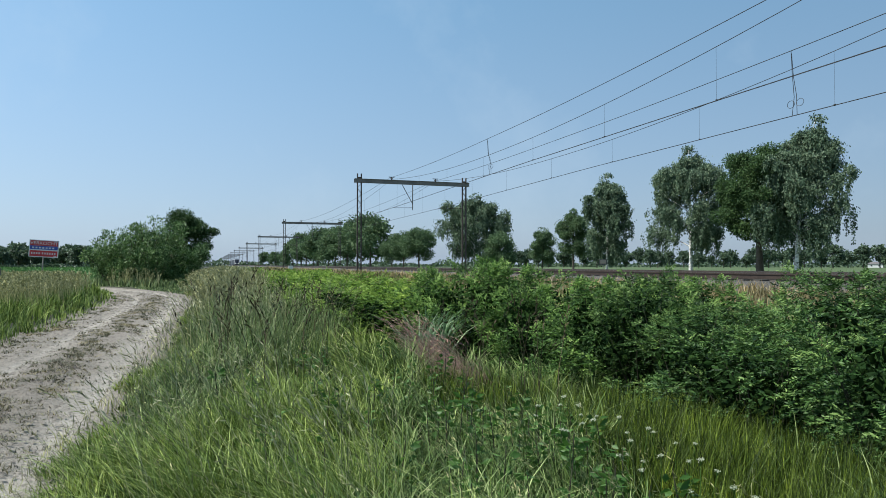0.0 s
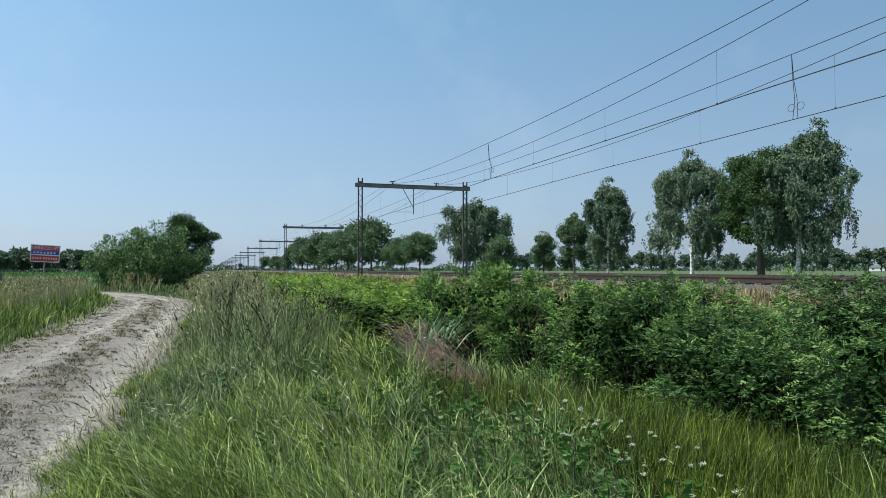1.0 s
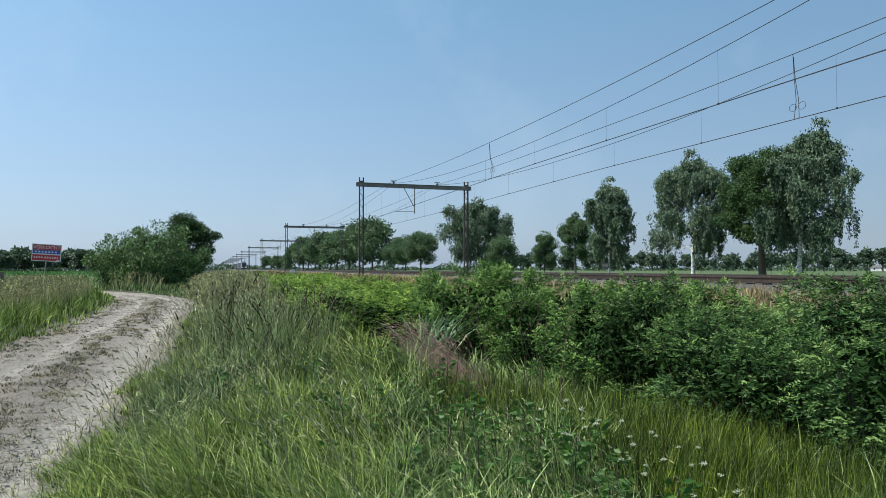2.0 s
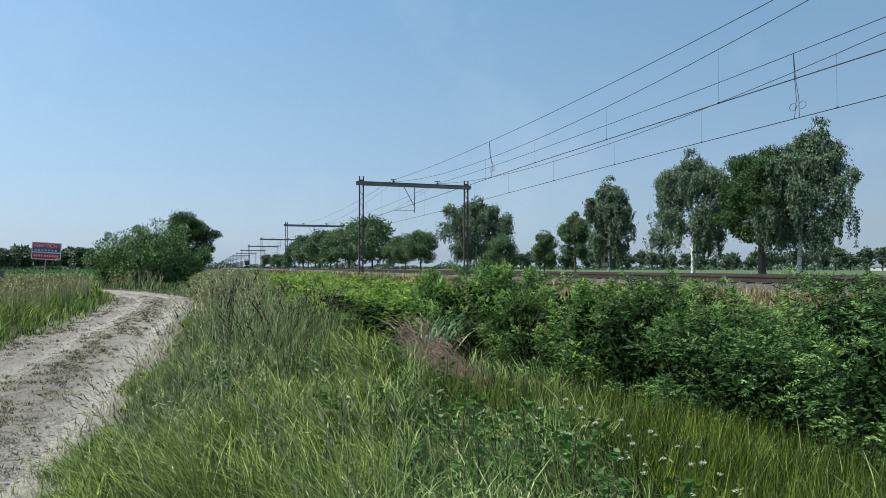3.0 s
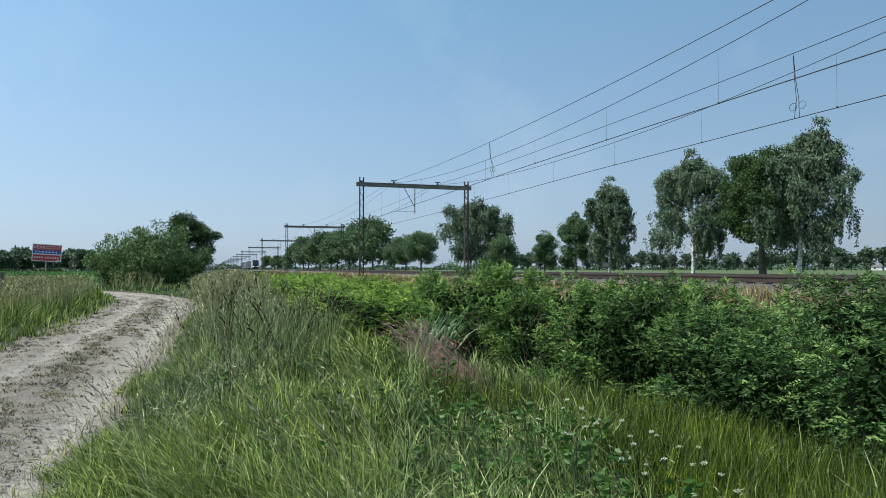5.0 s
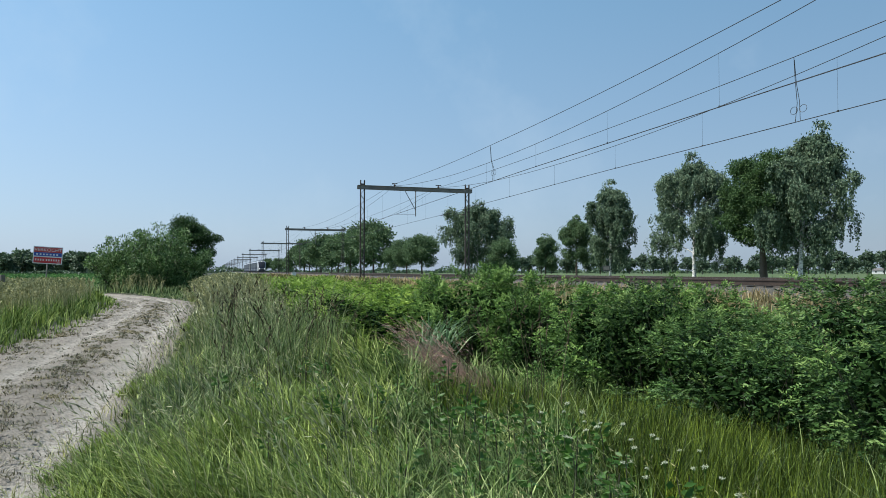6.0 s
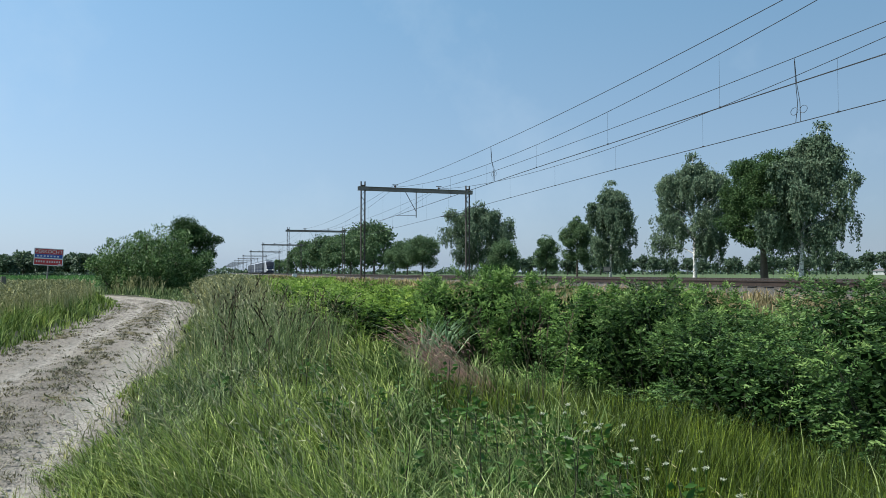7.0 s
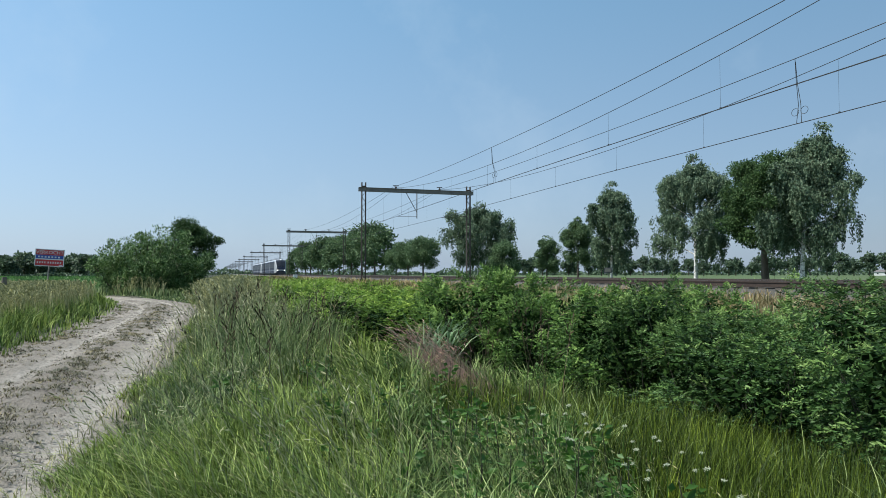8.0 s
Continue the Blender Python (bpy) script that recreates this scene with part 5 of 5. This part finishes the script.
def build_herbs():
    rng = np.random.default_rng(140)
    # white umbels in the blue-green grass
    proto = []
    for v in range(3):
        ob = tagged(new("white_flower"), "white umbel flower on a thin green stem among the grass", "flower", "white umbel flowers")
        h = 0.42 + 0.05 * v
        items = [tube([(0, 0, 0), (0.02, 0.01, h * 0.6), (0.03, 0, h)], [0.002, 0.0018, 0.0014], 5)]
        cs = []
        for k in range(9):
            a, r = k * 2.4, 0.003 + 0.008 * math.sqrt(k / 9)
            e = (0.03 + math.cos(a) * r, math.sin(a) * r, h + 0.03 - r * 0.4)
            items.append(tube([(0.03, 0, h), e], 0.0012, 3))
            cs.append(e)
        part_np("stem", joined(items), M["weed"], ob)
        c = np.repeat(np.array(cs), 8, 0)
        c = c + rng.normal(size=c.shape) * np.array([0.004, 0.004, 0.003])
        part_np("bloom", leaves(rng, c, rng.normal(size=c.shape) + np.array([0, 0, 0.4]), 0.0046, 0.0042), M["petal"], ob)
        proto.append(ob)
    k = 0
    while k < 30:
        y = float(rng.uniform(2.5, 4.5))
        x = float(2.2 + 0.03 * y + rng.normal() * 0.22)
        m = pose(x, y, float(ground_z(x, y)), rng.uniform(-6, 6), rng.uniform(-6, 6), rng.uniform(0, 360)) @ Matrix.Scale(rng.uniform(0.95, 1.12), 4)
        if k < 3:
            proto[k].matrix_basis = m
        else:
            copy_thing(proto[k % 3], m)
        k += 1
    # broad-leaved weeds
    w = []
    for v in range(3):
        ob = tagged(new("weed"), "bright green broad-leaved weed among the grass", "weed", "weeds in the verge")
        n = 26
        z = rng.uniform(0.12, 0.50, n)
        a = rng.uniform(0, 6.283, n)
        base = np.stack([0.02 * np.cos(a), 0.02 * np.sin(a), z], -1)
        way = np.stack([np.cos(a), np.sin(a), rng.uniform(-0.2, 0.5, n)], -1)
        part_np("stem", tube([(0, 0, 0), (0.01, 0, 0.35), (0, 0.01, 0.52)], [0.006, 0.004, 0.002], 5), M["stem"], ob)
        part_np("foliage", leaves(rng, base, way, rng.uniform(0.04, 0.085, n), rng.uniform(0.02, 0.04, n), 0.2), M["weed"], ob)
        w.append(ob)
    for k in range(100):
        y = float(rng.uniform(2.4, 9) if k < 50 else rng.uniform(2.4, 5.0))
        x = float(rng.uniform(0.0, 0.5 * y + 0.3) if k < 50 else 1.5 + 0.12 * y + rng.normal() * 0.42)
        m = pose(x, y, float(ground_z(x, y)), rng.uniform(-8, 8), rng.uniform(-8, 8), rng.uniform(0, 360)) @ Matrix.Scale(rng.uniform(0.8, 1.1), 4)
        if k < 3:
            w[k].matrix_basis = m
        else:
            copy_thing(w[k % 3], m)
    # small plants and litter on the sandy track
    n = 3000
    y = 4.5 * (40 / 4.5) ** rng.uniform(0, 1, n)
    pick = rng.uniform(0, 1, n)
    x = np.where(pick < 0.55, -2.12 + rng.normal(size=n) * 0.28, np.where(pick < 0.8, -3.65 + rng.normal(size=n) * 0.22, rng.uniform(-4.2, -0.8, n)))
    keep = 0.7 * near_noise(x * 2.4, y * 0.6, 1.6) + near_noise(x, y, 3.7) > -0.35
    x, y = x[keep], y[keep]
    base = np.stack([np.repeat(x, 9), np.repeat(y, 9), np.full(len(x) * 9, 0.0)], -1) + rng.normal(size=(len(x) * 9, 3)) * np.array([0.045, 0.06, 0])
    base[:, 2] = rut(base[:, 0]) + 0.012
    base[:, 0] += bend(base[:, 1])
    g = part_np("track_weeds", blades(rng, base, rng.uniform(0.02, 0.065, len(base)), width_at(base, 0.009, 7), np.full(len(base), 2.2)), M["litter"])
    tagged(g, "small trodden weeds scattered on the sandy track", "weeds", kind="stuff")
    # clods and stones on the track
    n = 7000
    y = 4.5 * (44 / 4.5) ** rng.uniform(0, 1, n)
    x = rng.uniform(-4.25, -0.9, n)
    r = rng.uniform(0.006, 0.028, n) * np.maximum(1, y / 14)
    oc = np.array([(1, 0, 0), (0, 1, 0), (-1, 0, 0), (0, -1, 0), (0, 0, 0.7), (0, 0, -0.5)])
    v = oc[None] * r[:, None, None] * rng.uniform(0.6, 1.4, (n, 6, 1)) + np.stack([x + bend(y), y, rut(x) + 0.02], -1)[:, None]
    k = np.arange(n)[:, None] * 6
    f = np.concatenate([k + np.array([q]) for q in ((0, 1, 4), (1, 2, 4), (2, 3, 4), (3, 0, 4))])
    g = part_np("track_clods", (v.reshape(-1, 3), [f]), M["clod"])
    tagged(g, "dry clods and small stones on the sandy track", "clods", kind="stuff")
    # bleached grass along the edge of the track
    p = scatter(rng, 2200, -1.4, -0.4, 3, 36, lambda x, y: (x > veer(y) - 1.35) & (x < veer(y) - 0.75), 1.3)
    p[:, 2] = 0.0
    g = part_np("bleached_edge_grass", blades(rng, p, rng.uniform(0.05, 0.22, len(p)), width_at(p, 0.006, 5), np.full(len(p), 0.8)), M["straw"])
    tagged(g, "short bleached grass along the edge of the track", "grass", kind="stuff")
    # dark dock stalks
    p = np.concatenate([scatter(rng, 100, -0.1, 1.9, 6.5, 14, lambda x, y: y > 6 + 1.5 * x, 1.3), scatter(rng, 28, 2.4, 3.3, 5.4, 8.0, None, 1.2)])
    st, hd = seeded_stems(rng, p, rng.uniform(0.75, 1.15, len(p)), width_at(p, 0.006, 7), (0.03, 0), rng.uniform(0.10, 0.22, len(p)), width_at(p, 0.016, 8))
    g = part_np("dock_stalks", joined([st, hd]), M["dock"])
    tagged(g, "dark brown dock stalks standing above the grass", "dock", kind="stuff")
    # the crop on the field
    rows = []
    for i in range(90):
        xr = -10.5 - i * 0.75
        m = 300
        yy = 24 + (rng.uniform(0, 1, m) ** 1.6) * 230
        rows.append(np.stack([xr + rng.normal(size=m) * 0.07, yy, np.full(m, 0.05)], -1))
    base = np.concatenate(rows)
    base = base[~on_track(base[:, 0], base[:, 1], 2.0)]
    n = len(base)
    way = np.stack([rng.normal(size=n), rng.normal(size=n), rng.uniform(0.3, 1.2, n)], -1)
    L = 0.42 * np.maximum(1, np.hypot(base[:, 0], base[:, 1]) / 90)
    g = part_np("field_crop", leaves(rng, base, way, L, L * 0.5), M["crop"])
    tagged(g, "young green crop in rows on the field", "crop", kind="stuff")

# ---- things beside the track ----
def word(text, size, material, parent, name, x, z, y=-0.022):
    cu = bpy.data.curves.new(name, "FONT")
    cu.body, cu.size, cu.align_x, cu.extrude = text, size, "CENTER", 0.002
    tmp = new(name, cu)
    me = bpy.data.meshes.new_from_object(tmp.evaluated_get(bpy.context.evaluated_depsgraph_get()))
    bpy.data.objects.remove(tmp)
    me.transform(Matrix.Translation((x, y, z)) @ Matrix.Rotation(radians(90), 4, "X"))
    me.materials.clear()
    me.materials.append(material)
    ob = new(name, me)
    ob.parent = parent
    return ob


def build_sign():
    s = tagged(new("estate_sign"), "red and blue board on a thin post, reading VERKOCHT", "sign board")
    w, h = 1.68, 1.12
    part_np("post", tube([(0, 0.06, -1.95), (0, 0.06, h)], 0.04, 8), M["grey_steel"], s, "thin grey metal post")
    board = part("board", boxed(-w / 2, -0.012, 0, w / 2, 0.02, h, bevel=0.006), M["white_board"], s, "white board with red and blue fields")
    part("red_field", boxed(-w / 2 + 0.05, -0.017, 0.74, w / 2 - 0.05, -0.0125, h - 0.05), M["red_board"], board)
    part("blue_field", boxed(-w / 2 + 0.05, -0.017, 0.50, w / 2 - 0.05, -0.0125, 0.735), M["blue_board"], board)
    part("red_field", boxed(-w / 2 + 0.05, -0.017, 0.05, w / 2 - 0.05, -0.0125, 0.43), M["red_board"], board)
    word("VERKOCHT", 0.3, M["white_board"], board, "lettering", 0, 0.81)
    for k in range(7):
        x = -0.66 + k * 0.19
        part("writing_bar", boxed(x, -0.024, 0.56, x + 0.10, -0.0175, 0.66), M["white_board"], board)
    for k in range(10):
        x = -0.7 + k * 0.14 + (0.05 if k > 3 else 0)
        part("writing_bar", boxed(x, -0.024, 0.19, x + 0.065, -0.0175, 0.31), M["white_board"], board)
    part("writing_bar", boxed(0.56, -0.024, 0.08, 0.74, -0.0175, 0.12), M["white_board"], board)
    s.matrix_basis = pose(-10.25, 50.8, 2.08, 0, 3.2, 6)


def gabled(name, label, x, y, rz, w, d, h, roof, wall, group="far farm buildings"):
    ob = tagged(new(name), label, "house", group)
    part("wall", boxed(-w / 2, -d / 2, -0.2, w / 2, d / 2, h), wall, ob)
    bm = bmesh.new()
    v = [bm.verts.new(p) for p in ((-w / 2 - .3, -d / 2 - .4, h - .1), (w / 2 + .3, -d / 2 - .4, h - .1), (w / 2 + .3, d / 2 + .4, h - .1), (-w / 2 - .3, d / 2 + .4, h - .1), (-w / 2 - .3, 0, h + roof), (w / 2 + .3, 0, h + roof))]
    for q in ((0, 1, 5, 4), (2, 3, 4, 5), (1, 2, 5), (3, 0, 4), (3, 2, 1, 0)):
        bm.faces.new([v[i] for i in q])
    part("roof", bm, M["rooftile"], ob)
    n = max(2, int(w / 4))
    for k in range(n):
        xx = -w / 2 + w * (k + 0.5) / n
        win = part("window", boxed(xx - 0.6, -d / 2 - 0.03, 0.9, xx + 0.6, -d / 2 + 0.02, 2.1), M["white_board"], ob, "white framed window")
        part("pane", boxed(xx - 0.5, -d / 2 - 0.045, 1.0, xx + 0.5, -d / 2 - 0.031, 2.0), M["glass"], win)
    ob.matrix_basis = pose(x, y, 0, 0, 0, rz)
    return ob


def build_far_things():
    for az, D, w, wall, name, lab in ((-31.8, 330, 17, "plaster", "farm_shed", "long low white farm shed behind trees"), (-29.2, 345, 9, "plaster", "farmhouse", "white farmhouse behind trees"),
                                      (-25.0, 340, 8, "brickwall", "farmhouse", "brick farmhouse behind trees"), (32.4, 560, 9, "plaster", "farmhouse", "small white farmhouse far over the fields")):
        a = radians(18.4 + az)
        gabled(name, lab, math.sin(a) * D, math.cos(a) * D, -math.degrees(a), w, 7, 2.6, 1.6, M[wall])
    p = part_np("fence_post", tube([(0, 0, 0), (0.01, 0, 0.6), (0, 0.01, 1.4)], [0.11, 0.105, 0.1], 8), M["wood"])
    tagged(p, "weathered round wooden post in the grass", "fence post")
    p.location = (-8.75, 34.8, 0.05)
    b = tagged(new("relay_cabinet"), "white trackside relay cabinet", "cabinet")
    part("body", boxed(-0.6, -0.4, 0, 0.6, 0.4, 1.25, bevel=0.02), M["white_board"], b)
    part("roof", boxed(-0.66, -0.46, 1.25, 0.66, 0.46, 1.33), M["grey_steel"], b)
    part("door", boxed(-0.5, -0.42, 0.1, 0.5, -0.402, 1.15), M["white_board"], b)
    b.matrix_basis = pose(11.4, 104, 0.85) @ Matrix.Scale(0.5, 4)
    r = tagged(new("road_sign"), "small road sign on a grey post seen from behind", "road sign")
    part_np("post", tube([(0, 0, 0), (0, 0, 3.0)], 0.05, 8), M["grey_steel"], r)
    part("plate", boxed(-0.6, -0.1, 2.25, 0.45, -0.06, 2.9, bevel=0.02), M["grey_steel"], r)
    part("frame", boxed(-0.75, -0.055, 2.1, 0.6, -0.03, 3.05, bevel=0.02), M["train_grey"], r)
    r.matrix_basis = pose(46.1, 74.3, 0.2, 0, 0, -20) @ Matrix.Scale(0.7, 4)


def build_insect():
    ob = tagged(new("insect"), "small brown flying insect with clear wings", "insect")
    part_np("body", tube([(-0.011, 0, 0), (-0.009, 0, 0), (-0.002, 0, 0.0004), (0.004, 0, 0.0004), (0.008, 0, 0), (0.010, 0, 0)], [0.0004, 0.0018, 0.0024, 0.0018, 0.0020, 0.0005], 8), M["insect"], ob, smooth=True)
    for s in (-1, 1):
        bm = bmesh.new()
        v = [bm.verts.new(p) for p in ((0.004, s * 0.001, 0.002), (-0.002, s * 0.004, 0.008), (-0.008, s * 0.005, 0.009), (-0.006, s * 0.002, 0.004))]
        bm.faces.new(v)
        part("wing", bm, M["train_roof"], ob)
    return ob


build_ground()
build_track()
build_railway()
build_portals()
build_wires()
train = build_train()
build_trees()
build_hedge()
build_bush()
build_grass()
build_tufts()
build_herbs()
build_sign()
build_far_things()
insect = build_insect()


def motions():
    """The train on the nearer track, tufts in the wind, a passing insect."""
    walk(train, [(t, pose(LEFT_C, 170.5 + 31.8 * (8 - t), RAIL_Z)) for t in (0.0, 2.0, 4.0, 6.0, 8.0)])
    for ob, (x, y, z), amp, ph in SWAY:
        rows = []
        for k in range(17):
            t = k * 0.5
            a = amp * (0.6 * math.sin(2.3 * t + ph) + 0.4 * math.sin(4.1 * t + 2 * ph))
            b = amp * 0.5 * math.sin(1.7 * t + 1.3 * ph)
            rows.append((t, pose(x, y, z, b, a, 0)))
        walk(ob, rows)
    way = Matrix.Rotation(radians(-18.5), 4, "Z")
    rows = [(t, way @ pose(x, 0.60, EYE + z)) for t, x, z in ((0.0, 3.0, 0.6), (3.6, 1.6, 0.2), (3.9, 0.62, 0.11), (4.0, 0.374, 0.121), (4.1, 0.62, 0.3), (4.4, 1.6, 0.5), (8.0, 3.0, 0.9))]
    walk(insect, rows)


motions()
